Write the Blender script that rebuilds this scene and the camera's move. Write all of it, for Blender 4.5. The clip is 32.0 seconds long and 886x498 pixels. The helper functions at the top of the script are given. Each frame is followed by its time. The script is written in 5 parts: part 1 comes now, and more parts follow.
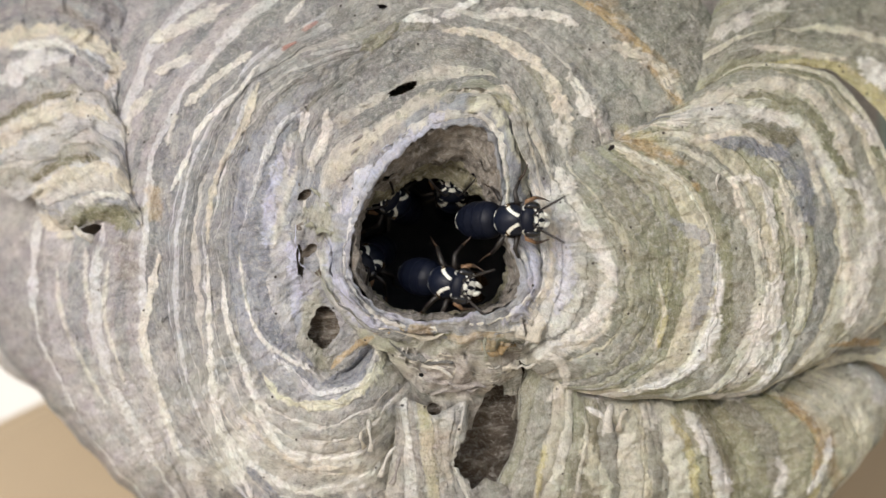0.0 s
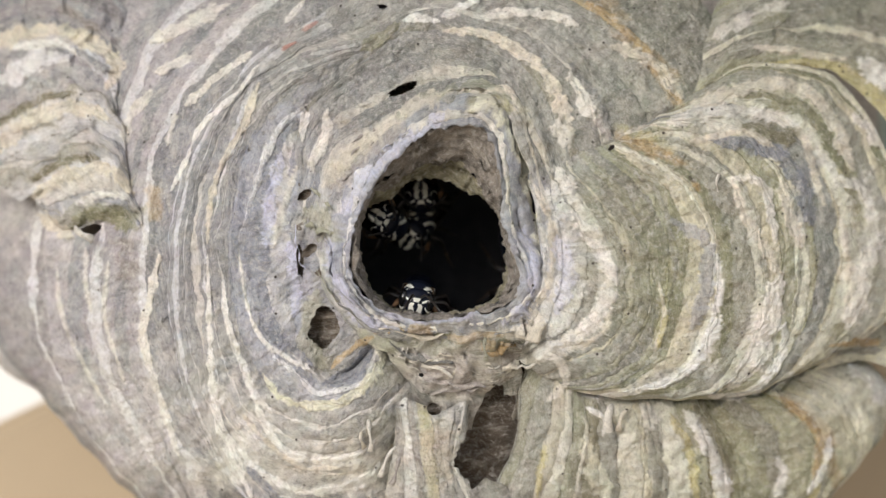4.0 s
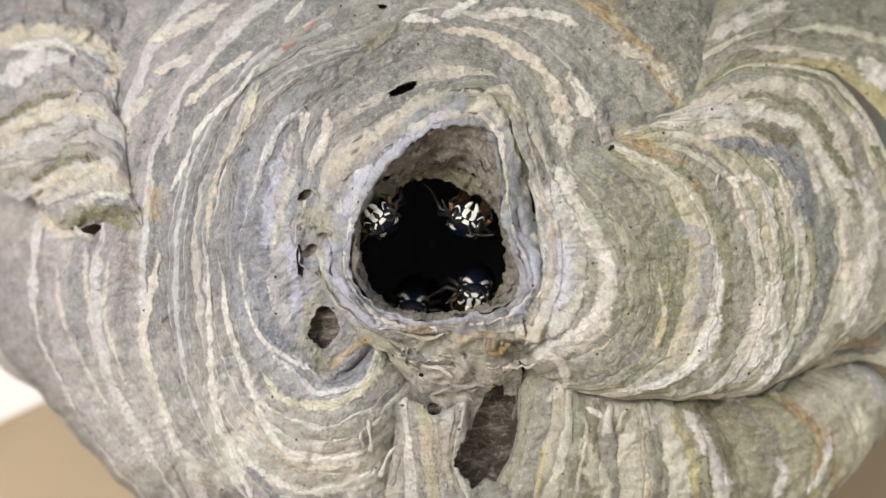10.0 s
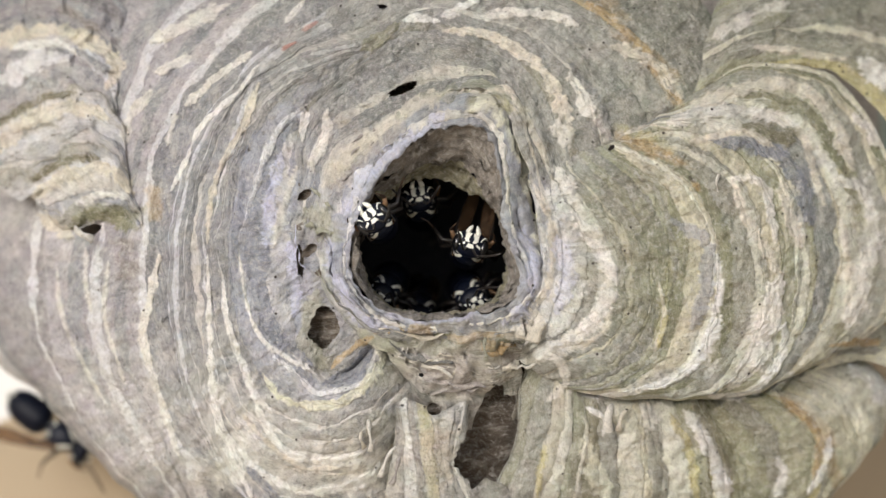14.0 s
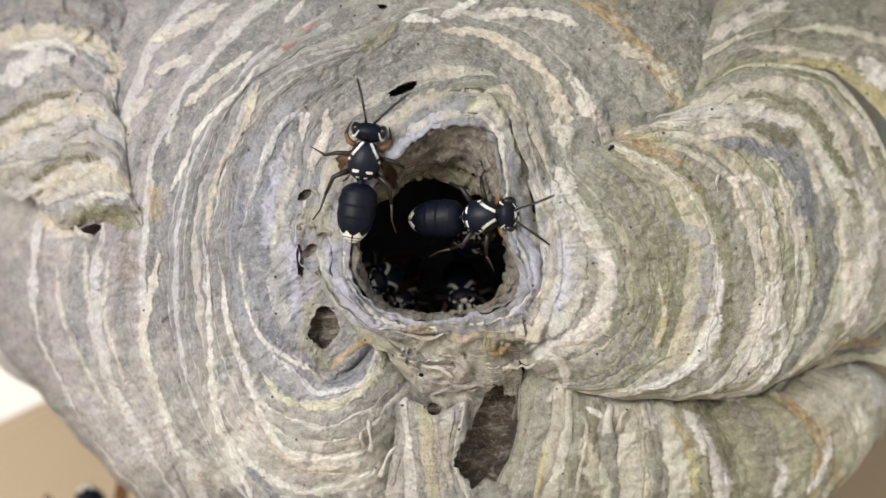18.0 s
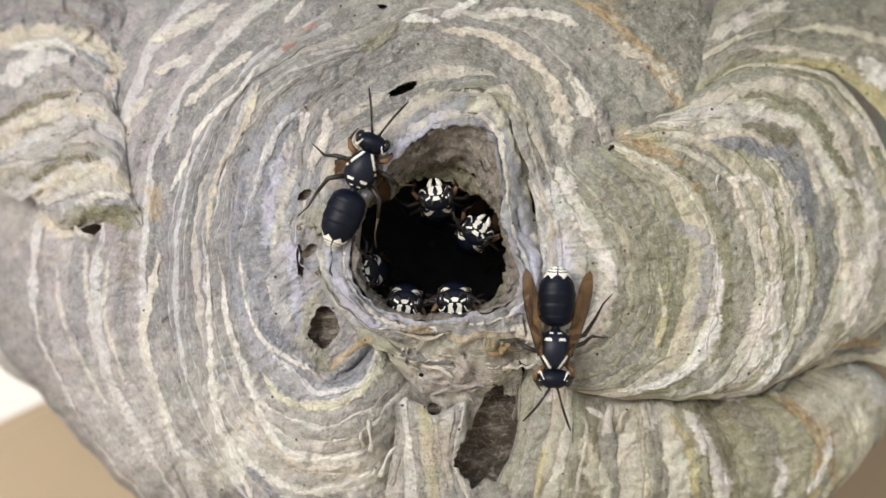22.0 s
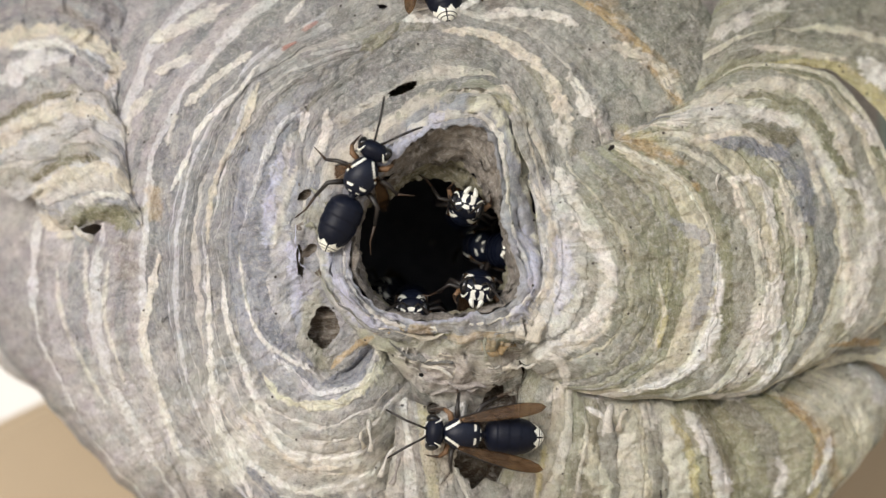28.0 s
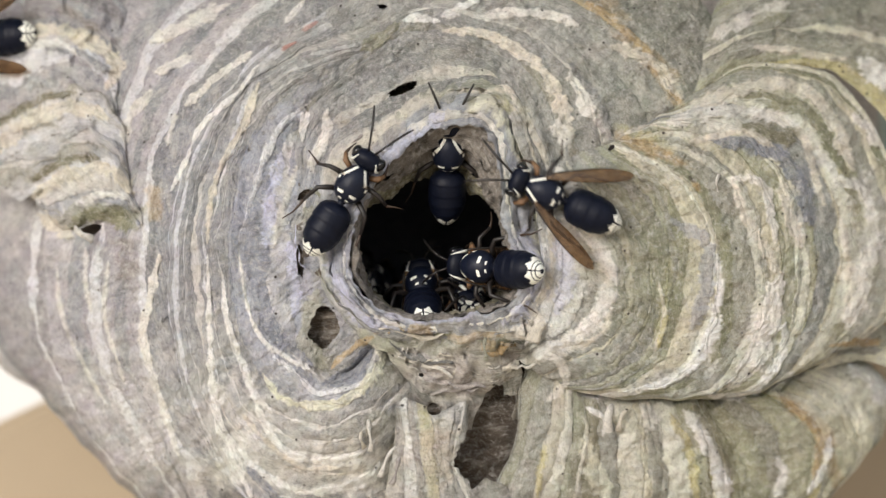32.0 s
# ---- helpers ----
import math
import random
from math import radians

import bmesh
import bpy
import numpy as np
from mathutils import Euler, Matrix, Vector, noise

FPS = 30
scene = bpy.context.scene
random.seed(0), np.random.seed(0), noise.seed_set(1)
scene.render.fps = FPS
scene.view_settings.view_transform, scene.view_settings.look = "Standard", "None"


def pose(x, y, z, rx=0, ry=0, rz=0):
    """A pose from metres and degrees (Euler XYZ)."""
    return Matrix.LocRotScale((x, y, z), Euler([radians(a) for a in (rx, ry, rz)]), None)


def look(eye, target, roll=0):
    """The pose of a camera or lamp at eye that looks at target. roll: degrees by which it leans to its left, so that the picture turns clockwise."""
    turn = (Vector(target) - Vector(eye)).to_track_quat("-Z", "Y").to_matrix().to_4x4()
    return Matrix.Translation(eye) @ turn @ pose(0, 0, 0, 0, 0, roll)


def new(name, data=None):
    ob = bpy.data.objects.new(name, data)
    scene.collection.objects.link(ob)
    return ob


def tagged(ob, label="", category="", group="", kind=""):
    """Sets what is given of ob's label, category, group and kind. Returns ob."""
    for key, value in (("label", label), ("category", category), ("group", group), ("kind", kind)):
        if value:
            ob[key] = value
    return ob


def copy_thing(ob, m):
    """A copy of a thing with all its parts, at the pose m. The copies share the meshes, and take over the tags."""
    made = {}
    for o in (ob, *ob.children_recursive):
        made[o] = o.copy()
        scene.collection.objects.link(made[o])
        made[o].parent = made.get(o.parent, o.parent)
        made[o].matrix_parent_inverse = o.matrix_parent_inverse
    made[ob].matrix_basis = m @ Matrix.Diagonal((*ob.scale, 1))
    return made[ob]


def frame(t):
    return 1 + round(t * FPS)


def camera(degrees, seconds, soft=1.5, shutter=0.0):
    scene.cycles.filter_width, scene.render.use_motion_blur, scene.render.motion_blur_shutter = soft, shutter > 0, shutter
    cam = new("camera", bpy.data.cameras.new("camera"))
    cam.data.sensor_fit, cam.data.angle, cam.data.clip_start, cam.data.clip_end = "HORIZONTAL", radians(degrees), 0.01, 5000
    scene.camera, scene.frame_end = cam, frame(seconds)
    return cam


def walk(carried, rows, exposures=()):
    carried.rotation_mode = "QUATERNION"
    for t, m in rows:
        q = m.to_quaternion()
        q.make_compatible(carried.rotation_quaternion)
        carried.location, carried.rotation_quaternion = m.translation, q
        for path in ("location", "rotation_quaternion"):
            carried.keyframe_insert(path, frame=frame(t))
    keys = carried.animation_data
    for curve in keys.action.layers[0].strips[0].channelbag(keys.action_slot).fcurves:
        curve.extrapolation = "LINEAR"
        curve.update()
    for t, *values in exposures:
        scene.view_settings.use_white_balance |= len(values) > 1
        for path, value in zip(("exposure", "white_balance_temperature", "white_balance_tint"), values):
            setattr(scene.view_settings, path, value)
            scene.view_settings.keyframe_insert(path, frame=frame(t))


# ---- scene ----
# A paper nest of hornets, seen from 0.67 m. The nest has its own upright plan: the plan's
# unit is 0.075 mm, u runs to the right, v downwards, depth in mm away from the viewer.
U = 0.000075
DIST = 0.672
NEST = pose(0, 0, 1.8, 1.7, 0, 0)          # the nest's own space, tipped a little


def site(u, v, depth=0.0):
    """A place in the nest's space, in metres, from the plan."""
    k = 1 + depth * 0.001 / DIST
    return Vector(((u - 784) * U * k, depth * 0.001, (441 - v) * U * k))


cam = camera(10.0, 32.0, soft=1.35, shutter=0.4)
eye = NEST @ Vector((0, -DIST, 0))
aim = look(eye, NEST @ Vector((0, 0, 0)))
walk(cam, [(0.0, aim), (32.0, aim)])
cam.data.dof.use_dof = True
cam.data.dof.focus_distance = DIST + 0.004
cam.data.dof.aperture_fstop = 14.0

# ---- light: an overcast sky and a veiled sun ----
world = bpy.data.worlds.new("overcast_sky")
scene.world = world
world.use_nodes = True
wn = world.node_tree
sky = wn.nodes.new("ShaderNodeTexSky")
sky.sky_type = "NISHITA"
sky.sun_disc = False
sky.sun_elevation = radians(16)
sky.sun_rotation = radians(212)
sky.dust_density = 4.0
sky.air_density = 1.0
veil = wn.nodes.new("ShaderNodeMix")
veil.data_type = "RGBA"
veil.inputs[0].default_value = 0.65
veil.inputs[7].default_value = (9.0, 9.15, 9.75, 1)
wn.links.new(sky.outputs[0], veil.inputs[6])
wn.links.new(veil.outputs[2], wn.nodes["Background"].inputs[0])
wn.nodes["Background"].inputs[1].default_value = 0.112

sun = new("sun", bpy.data.lights.new("sun", "SUN"))
sun.data.energy = 2.1
sun.data.angle = radians(25)
sun.data.color = (1.0, 0.985, 0.975)
sun.matrix_world = look((-1.5, -2.45, 2.65), (0, 0, 1.8))
scene.view_settings.exposure = 0.11

# ---- materials ----
def node_material(name):
    m = bpy.data.materials.new(name)
    m.use_nodes = True
    nt = m.node_tree
    return m, nt, nt.nodes["Principled BSDF"]


def add(nt, kind, **inputs):
    n = nt.nodes.new(kind)
    for k, val in inputs.items():
        n.inputs[k.replace("_", " ")].default_value = val
    return n


def ramp(nt, source, *stops):
    n = nt.nodes.new("ShaderNodeValToRGB")
    e = n.color_ramp.elements
    while len(e) < len(stops):
        e.new(0.5)
    for el, (p, c) in zip(e, stops):
        el.position = p
        el.color = (c, c, c, 1) if isinstance(c, (int, float)) else (*c, 1)
    nt.links.new(source, n.inputs[0])
    return n.outputs[0]


def mix(nt, fac, a, b, mode="MIX"):
    n = nt.nodes.new("ShaderNodeMix")
    n.data_type = "RGBA"
    n.blend_type = mode
    for sock, val in ((n.inputs[0], fac), (n.inputs[6], a), (n.inputs[7], b)):
        if isinstance(val, (int, float)):
            sock.default_value = val
        elif isinstance(val, tuple):
            sock.default_value = (*val, 1)
        else:
            nt.links.new(val, sock)
    return n.outputs[2]


def scaled(nt, coord, x, y, z):
    n = nt.nodes.new("ShaderNodeMapping")
    n.inputs["Scale"].default_value = (x, y, z)
    nt.links.new(coord, n.inputs[0])
    return n.outputs[0]


def cloud(nt, vec, scale, detail=4.0, rough=0.6, warp=0.0):
    n = add(nt, "ShaderNodeTexNoise", Scale=scale, Detail=detail, Roughness=rough, Distortion=warp)
    nt.links.new(vec, n.inputs["Vector"])
    return n.outputs[0]


def paper_material():
    """Chewed wood pulp: each strip its own tone, streaked along its length, speckled with pits."""
    m, nt, b = node_material("nest_paper")
    info = nt.nodes.new("ShaderNodeObjectInfo")
    tc = nt.nodes.new("ShaderNodeTexCoord")
    uv, ob = tc.outputs["UV"], tc.outputs["Object"]
    shift = nt.nodes.new("ShaderNodeVectorMath")
    shift.operation = "MULTIPLY_ADD"
    comb = nt.nodes.new("ShaderNodeCombineXYZ")
    nt.links.new(info.outputs["Random"], comb.inputs[0])
    nt.links.new(info.outputs["Random"], comb.inputs[1])
    shift.inputs[1].default_value = (90, 37, 0)
    nt.links.new(comb.outputs[0], shift.inputs[0])
    nt.links.new(uv, shift.inputs[2])
    uvs = shift.outputs[0]
    # patches where one load of pulp ends and the next begins
    loads = cloud(nt, scaled(nt, uvs, 0.20, 0.7, 1), 1.0, 6.0, 0.62, 0.5)
    streak = cloud(nt, scaled(nt, uvs, 0.6, 3.2, 1), 1.0, 6.0, 0.68, 0.5)
    fibre = cloud(nt, scaled(nt, uvs, 2.6, 9.0, 1), 1.0, 5.0, 0.75, 0.4)
    grain = cloud(nt, ob, 2600.0, 6.0, 0.78)
    crumb = cloud(nt, ob, 1150.0, 5.0, 0.7, 0.3)
    blot = cloud(nt, ob, 330.0, 5.0, 0.65, 0.6)
    dye = nt.nodes.new("ShaderNodeAttribute")
    dye.attribute_name = "dye"
    tone = dye.outputs["Color"]
    dark = mix(nt, 1.0, tone, (0.72, 0.71, 0.72), "MULTIPLY")
    pale = mix(nt, 0.5, tone, (0.70, 0.67, 0.60))
    c = mix(nt, ramp(nt, loads, (0.51, 0.0), (0.60, 0.45)), tone, dark)
    c = mix(nt, ramp(nt, loads, (0.37, 0.55), (0.44, 0.0)), c, pale)
    c = mix(nt, ramp(nt, streak, (0.50, 0.0), (0.68, 0.5)), c, mix(nt, 1.0, c, (0.70, 0.69, 0.68), "MULTIPLY"))
    c = mix(nt, ramp(nt, streak, (0.33, 0.25), (0.45, 0.0)), c, (0.74, 0.71, 0.65))
    c = mix(nt, ramp(nt, blot, (0.52, 0.0), (0.70, 0.22)), c, mix(nt, 1.0, c, (0.66, 0.66, 0.67), "MULTIPLY"))
    patchy = nt.nodes.new("ShaderNodeMath")
    patchy.operation = "MULTIPLY"
    nt.links.new(ramp(nt, crumb, (0.55, 0.0), (0.66, 0.5)), patchy.inputs[0])
    nt.links.new(ramp(nt, cloud(nt, ob, 75.0, 3.0, 0.6), (0.40, 0.25), (0.56, 1.0)), patchy.inputs[1])
    c = mix(nt, patchy.outputs[0], c, mix(nt, 1.0, c, (0.60, 0.58, 0.55), "MULTIPLY"))
    c = mix(nt, ramp(nt, crumb, (0.36, 0.42), (0.46, 0.0)), c, (0.66, 0.64, 0.60))
    c = mix(nt, ramp(nt, fibre, (0.53, 0.0), (0.72, 0.4)), c, mix(nt, 1.0, c, (0.6, 0.58, 0.56), "MULTIPLY"))
    c = mix(nt, ramp(nt, grain, (0.53, 0.0), (0.65, 0.6)), c, mix(nt, 1.0, c, (0.45, 0.43, 0.41), "MULTIPLY"))
    c = mix(nt, ramp(nt, grain, (0.34, 0.25), (0.44, 0.0)), c, (0.74, 0.72, 0.68))
    # wrinkles and single fibres along the strip
    wrinkle = cloud(nt, scaled(nt, uvs, 0.8, 5.0, 1), 1.0, 5.0, 0.62, 0.8)
    c = mix(nt, ramp(nt, wrinkle, (0.475, 0.0), (0.495, 0.55), (0.515, 0.0)), c, mix(nt, 1.0, c, (0.55, 0.53, 0.51), "MULTIPLY"))
    thread = cloud(nt, scaled(nt, uvs, 1.3, 6.5, 1), 1.0, 4.0, 0.6, 1.2)
    c = mix(nt, ramp(nt, thread, (0.435, 0.0), (0.45, 0.5), (0.465, 0.0)), c, (0.80, 0.78, 0.73))
    # small dark pits
    pit = add(nt, "ShaderNodeTexVoronoi", Scale=430.0)
    nt.links.new(ob, pit.inputs["Vector"])
    few = cloud(nt, ob, 300.0, 2.0, 0.5)
    pm = nt.nodes.new("ShaderNodeMath")
    pm.operation = "MULTIPLY"
    nt.links.new(ramp(nt, pit.outputs["Distance"], (0.05, 1.0), (0.11, 0.0)), pm.inputs[0])
    nt.links.new(ramp(nt, few, (0.49, 0.0), (0.55, 1.0)), pm.inputs[1])
    c = mix(nt, pm.outputs[0], c, (0.07, 0.06, 0.055))
    crack = add(nt, "ShaderNodeTexVoronoi", Scale=820.0)
    nt.links.new(scaled(nt, ob, 1.0, 1.0, 0.6), crack.inputs["Vector"])
    cm = nt.nodes.new("ShaderNodeMath")
    cm.operation = "MULTIPLY"
    nt.links.new(ramp(nt, crack.outputs["Distance"], (0.08, 0.6), (0.16, 0.0)), cm.inputs[0])
    nt.links.new(ramp(nt, cloud(nt, ob, 110.0, 4.0, 0.65), (0.47, 0.0), (0.58, 1.0)), cm.inputs[1])
    c = mix(nt, cm.outputs[0], c, mix(nt, 1.0, c, (0.36, 0.34, 0.33), "MULTIPLY"))
    nt.links.new(c, b.inputs["Base Color"])
    b.inputs["Roughness"].default_value = 0.9
    b.inputs["Specular IOR Level"].default_value = 0.2
    h = mix(nt, 0.45, fibre, crumb)
    h = mix(nt, 0.5, h, grain)
    bump = add(nt, "ShaderNodeBump", Strength=0.9, Distance=0.0007)
    nt.links.new(h, bump.inputs["Height"])
    nt.links.new(bump.outputs[0], b.inputs["Normal"])
    return m


def plain_material(name, color, rough=0.6, vary=0.25, scale=900.0, spec=0.4, bump_mm=0.05, coat=0.0):
    m, nt, b = node_material(name)
    tc = nt.nodes.new("ShaderNodeTexCoord")
    n1 = cloud(nt, tc.outputs["Object"], scale, 5.0, 0.65)
    n2 = cloud(nt, tc.outputs["Object"], scale * 0.17, 3.0, 0.5)
    lo = tuple(x * (1 - vary) for x in color)
    hi = tuple(min(1.0, x * (1 + vary)) for x in color)
    c = mix(nt, ramp(nt, n1, (0.3, 0.0), (0.7, 1.0)), lo, hi)
    c = mix(nt, ramp(nt, n2, (0.35, 0.0), (0.7, 0.5)), c, lo)
    nt.links.new(c, b.inputs["Base Color"])
    b.inputs["Roughness"].default_value = rough
    b.inputs["Specular IOR Level"].default_value = spec
    b.inputs["Coat Weight"].default_value = coat
    if bump_mm:
        bump = add(nt, "ShaderNodeBump", Strength=0.5, Distance=bump_mm * 0.001)
        nt.links.new(n1, bump.inputs["Height"])
        nt.links.new(bump.outputs[0], b.inputs["Normal"])
    return m


def wing_material():
    m, nt, b = node_material("amber_wing")
    tc = nt.nodes.new("ShaderNodeTexCoord")
    n = cloud(nt, scaled(nt, tc.outputs["Object"], 2500, 500, 500), 1.0, 3.0, 0.6)
    c = mix(nt, ramp(nt, n, (0.4, 0.0), (0.62, 1.0)), (0.15, 0.10, 0.06), (0.055, 0.037, 0.026))
    cell = add(nt, "ShaderNodeTexVoronoi", Scale=1.0)
    cell.feature = "DISTANCE_TO_EDGE"
    nt.links.new(scaled(nt, tc.outputs["Object"], 900, 300, 300), cell.inputs["Vector"])
    c = mix(nt, ramp(nt, cell.outputs["Distance"], (0.03, 1.0), (0.08, 0.0)), c, (0.05, 0.025, 0.012))
    nt.links.new(c, b.inputs["Base Color"])
    b.inputs["Roughness"].default_value = 0.35
    clear = nt.nodes.new("ShaderNodeBsdfTransparent")
    clear.inputs[0].default_value = (0.80, 0.64, 0.46, 1)
    blend = nt.nodes.new("ShaderNodeMixShader")
    blend.inputs[0].default_value = 0.4
    nt.links.new(clear.outputs[0], blend.inputs[1])
    nt.links.new(b.outputs[0], blend.inputs[2])
    nt.links.new(blend.outputs[0], nt.nodes["Material Output"].inputs[0])
    return m


PAPER = paper_material()
# black bodies: the blue in both base colours paints the sky's sheen
BLACK = plain_material("black_chitin", (0.005, 0.007, 0.016), 0.44, 0.3, 3000, 0.18, 0.08)
BLUE_SHEEN = plain_material("blue_sheen_thorax", (0.006, 0.009, 0.021), 0.42, 0.3, 3500, 0.28, 0.08)
IVORY = plain_material("ivory_marking", (0.84, 0.84, 0.76), 0.5, 0.12, 2000, 0.4, 0.02)
EYE = plain_material("hornet_eye", (0.008, 0.008, 0.009), 0.15, 0.2, 6000, 0.6, 0.0)
LEG = plain_material("dark_leg", (0.02, 0.016, 0.014), 0.45, 0.3, 2500, 0.5, 0.0)
TAN = plain_material("tan_foreleg", (0.20, 0.115, 0.06), 0.5, 0.3, 2500, 0.4, 0.0)
BROWN = plain_material("brown_foot", (0.055, 0.034, 0.022), 0.5, 0.3, 2500, 0.4, 0.0)
WING = wing_material()
# lining of the hollow: the shade in there is put into its colour
CAVITY = plain_material("shaded_inner_paper", (0.095, 0.10, 0.12), 0.95, 0.3, 500, 0.05, 0.2)
SAND = plain_material("dry_ground", (0.56, 0.47, 0.35), 0.95, 0.2, 0.8, 0.1, 0)
TAN_PAINT = plain_material("tan_paint", (0.46, 0.375, 0.27), 0.75, 0.06, 25.0, 0.2, 0.1)
PALE = plain_material("white_wall_paint", (0.74, 0.73, 0.71), 0.8, 0.06, 2.0, 0.2, 0)
BOARD = plain_material("grey_teal_paint", (0.22, 0.30, 0.30), 0.7, 0.2, 60, 0.3, 0.2)

# ---- building blocks ----
def mesh_object(name, verts, faces, material, parent=None, label="", smooth=True, uvs=None):
    me = bpy.data.meshes.new(name)
    me.from_pydata([tuple(v) for v in verts], [], faces)
    for mt in (material if isinstance(material, (list, tuple)) else [material]):
        me.materials.append(mt)
    if smooth:
        me.polygons.foreach_set("use_smooth", [True] * len(me.polygons))
    if uvs is not None:
        layer = me.uv_layers.new(name="UVMap")
        idx = np.empty(len(me.loops), dtype=np.int32)
        me.loops.foreach_get("vertex_index", idx)
        layer.data.foreach_set("uv", np.asarray(uvs, dtype=np.float32)[idx].ravel())
    ob = new(name, me)
    if parent is not None:
        ob.parent = parent
    if label:
        ob["label"] = label
    return ob


def dyed(ob, colour):
    """Gives a paper mesh its pulp colour, one for all or one a vertex."""
    n = len(ob.data.vertices)
    c = np.ones((n, 4), np.float32)
    c[:, :3] = colour
    ob.data.attributes.new("dye", "FLOAT_COLOR", "POINT").data.foreach_set("color", c.ravel())
    return ob


def part(name, bm, material, parent, label=""):
    me = bpy.data.meshes.new(name)
    bm.to_mesh(me)
    bm.free()
    for mt in (material if isinstance(material, (list, tuple)) else [material]):
        me.materials.append(mt)
    me.polygons.foreach_set("use_smooth", [True] * len(me.polygons))
    ob = new(name, me)
    ob.parent = parent
    if label:
        ob["label"] = label
    return ob


def grid_faces(rows, cols, closed=False):
    f = []
    for i in range(rows - 1):
        for j in range(cols if closed else cols - 1):
            k = (j + 1) % cols
            f.append((i * cols + j, i * cols + k, (i + 1) * cols + k, (i + 1) * cols + j))
    return f


def catmull(p, x):
    """Points at the parameters x (0 .. len(p) - 1) of a smooth line through p (n, ...)."""
    p = np.asarray(p, float)
    n = len(p)
    q = np.concatenate([2 * p[:1] - p[1:2], p, 2 * p[-1:] - p[-2:-1]])
    i = np.clip(np.floor(x).astype(int), 0, n - 2)
    t = (np.asarray(x) - i).reshape((-1,) + (1,) * (p.ndim - 1))
    a, b, c, d = q[i], q[i + 1], q[i + 2], q[i + 3]
    return 0.5 * (2 * b + (c - a) * t + (2 * a - 5 * b + 4 * c - d) * t**2 + (3 * b - a - 3 * c + d) * t**3)


def even_line(p, n):
    """n points, evenly spaced along the smooth line through p."""
    fine = catmull(p, np.linspace(0, len(p) - 1, 400))
    run = np.concatenate([[0], np.cumsum(np.linalg.norm(np.diff(fine, axis=0), axis=1))])
    want = np.linspace(0, run[-1], n)
    return np.stack([np.interp(want, run, fine[:, k]) for k in range(fine.shape[1])], 1)


def lattice(ix, iy, seed):
    h = (ix.astype(np.int64) * 374761393 + iy.astype(np.int64) * 668265263 + seed * 974634777) & 0x7FFFFFFF
    h = ((h ^ (h >> 13)) * 1274126177) & 0x7FFFFFFF
    return (h & 0xFFFF) / 32767.5 - 1


def ripple(x, y, seed=0):
    """Smooth noise from -1 to 1."""
    x, y = np.broadcast_arrays(np.asarray(x, float), np.asarray(y, float))
    ix, iy = np.floor(x), np.floor(y)
    fx, fy = x - ix, y - iy
    fx, fy = fx * fx * (3 - 2 * fx), fy * fy * (3 - 2 * fy)
    a = lattice(ix, iy, seed) * (1 - fx) + lattice(ix + 1, iy, seed) * fx
    b = lattice(ix, iy + 1, seed) * (1 - fx) + lattice(ix + 1, iy + 1, seed) * fx
    return a * (1 - fy) + b * fy


TONES = dict(
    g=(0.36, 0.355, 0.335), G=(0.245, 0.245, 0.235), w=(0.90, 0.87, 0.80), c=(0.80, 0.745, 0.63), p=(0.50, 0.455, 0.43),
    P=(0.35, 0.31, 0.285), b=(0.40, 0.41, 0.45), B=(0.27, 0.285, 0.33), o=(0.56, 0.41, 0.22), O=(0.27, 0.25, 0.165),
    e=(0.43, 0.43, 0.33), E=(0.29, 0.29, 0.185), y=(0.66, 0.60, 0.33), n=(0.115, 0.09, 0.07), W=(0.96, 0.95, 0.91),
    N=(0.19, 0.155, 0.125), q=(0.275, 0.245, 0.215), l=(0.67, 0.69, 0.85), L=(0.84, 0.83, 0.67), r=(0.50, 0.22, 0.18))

# stains in the pulp, and broad patches that paint light: plan centre, half sizes, turn, tone, strength
STAINS_AND_LIGHT, STROKES = [], []


def stain_or_light(*row):
    STAINS_AND_LIGHT.append(row)


def stroke(tone, w0, w1, strong, *points):
    """A band of another pulp, laid along a line: tone, widths at its ends, strength."""
    p = np.array(points, float)
    STROKES.append((TONES[tone], w0, w1, strong, catmull(p, np.linspace(0, len(p) - 1, 6 * len(p)))))


stain_or_light(1140, 95, 85, 16, -38, "o", 0.45)
stain_or_light(1150, 252, 62, 15, -22, "y", 0.6)
stain_or_light(1232, 330, 13, 6, -50, "o", 0.9)
stain_or_light(1225, 318, 8, 4, -45, "n", 0.8)
stain_or_light(1180, 150, 50, 14, -55, "o", 0.55)
stain_or_light(1150, 265, 75, 13, -22, "o", 0.75)
stain_or_light(1175, 530, 12, 90, -8, "y", 0.5)
stain_or_light(1170, 500, 20, 120, 0, "E", 0.35)
stain_or_light(272, 360, 16, 40, 0, "o", 0.5)
stain_or_light(225, 470, 22, 60, 5, "P", 0.6)
stain_or_light(500, 500, 34, 110, 8, "B", 0.45)
stain_or_light(540, 470, 16, 60, 0, "b", 0.7)
stain_or_light(480, 590, 26, 40, 40, "B", 0.5)
stain_or_light(930, 430, 22, 90, 8, "b", 0.75)
stain_or_light(980, 470, 34, 90, -4, "W", 0.25)
stain_or_light(1045, 470, 36, 90, -10, "W", 0.25)
stain_or_light(110, 285, 70, 16, 25, "O", 0.75)
stain_or_light(60, 225, 60, 14, 20, "O", 0.5)
stain_or_light(200, 375, 60, 18, 0, "E", 0.7)
stain_or_light(560, 400, 45, 40, 0, "e", 0.7)
stain_or_light(575, 640, 24, 30, 0, "O", 0.5)
stain_or_light(800, 105, 60, 26, 0, "O", 0.35)
stain_or_light(660, 50, 60, 20, 28, "e", 0.6)
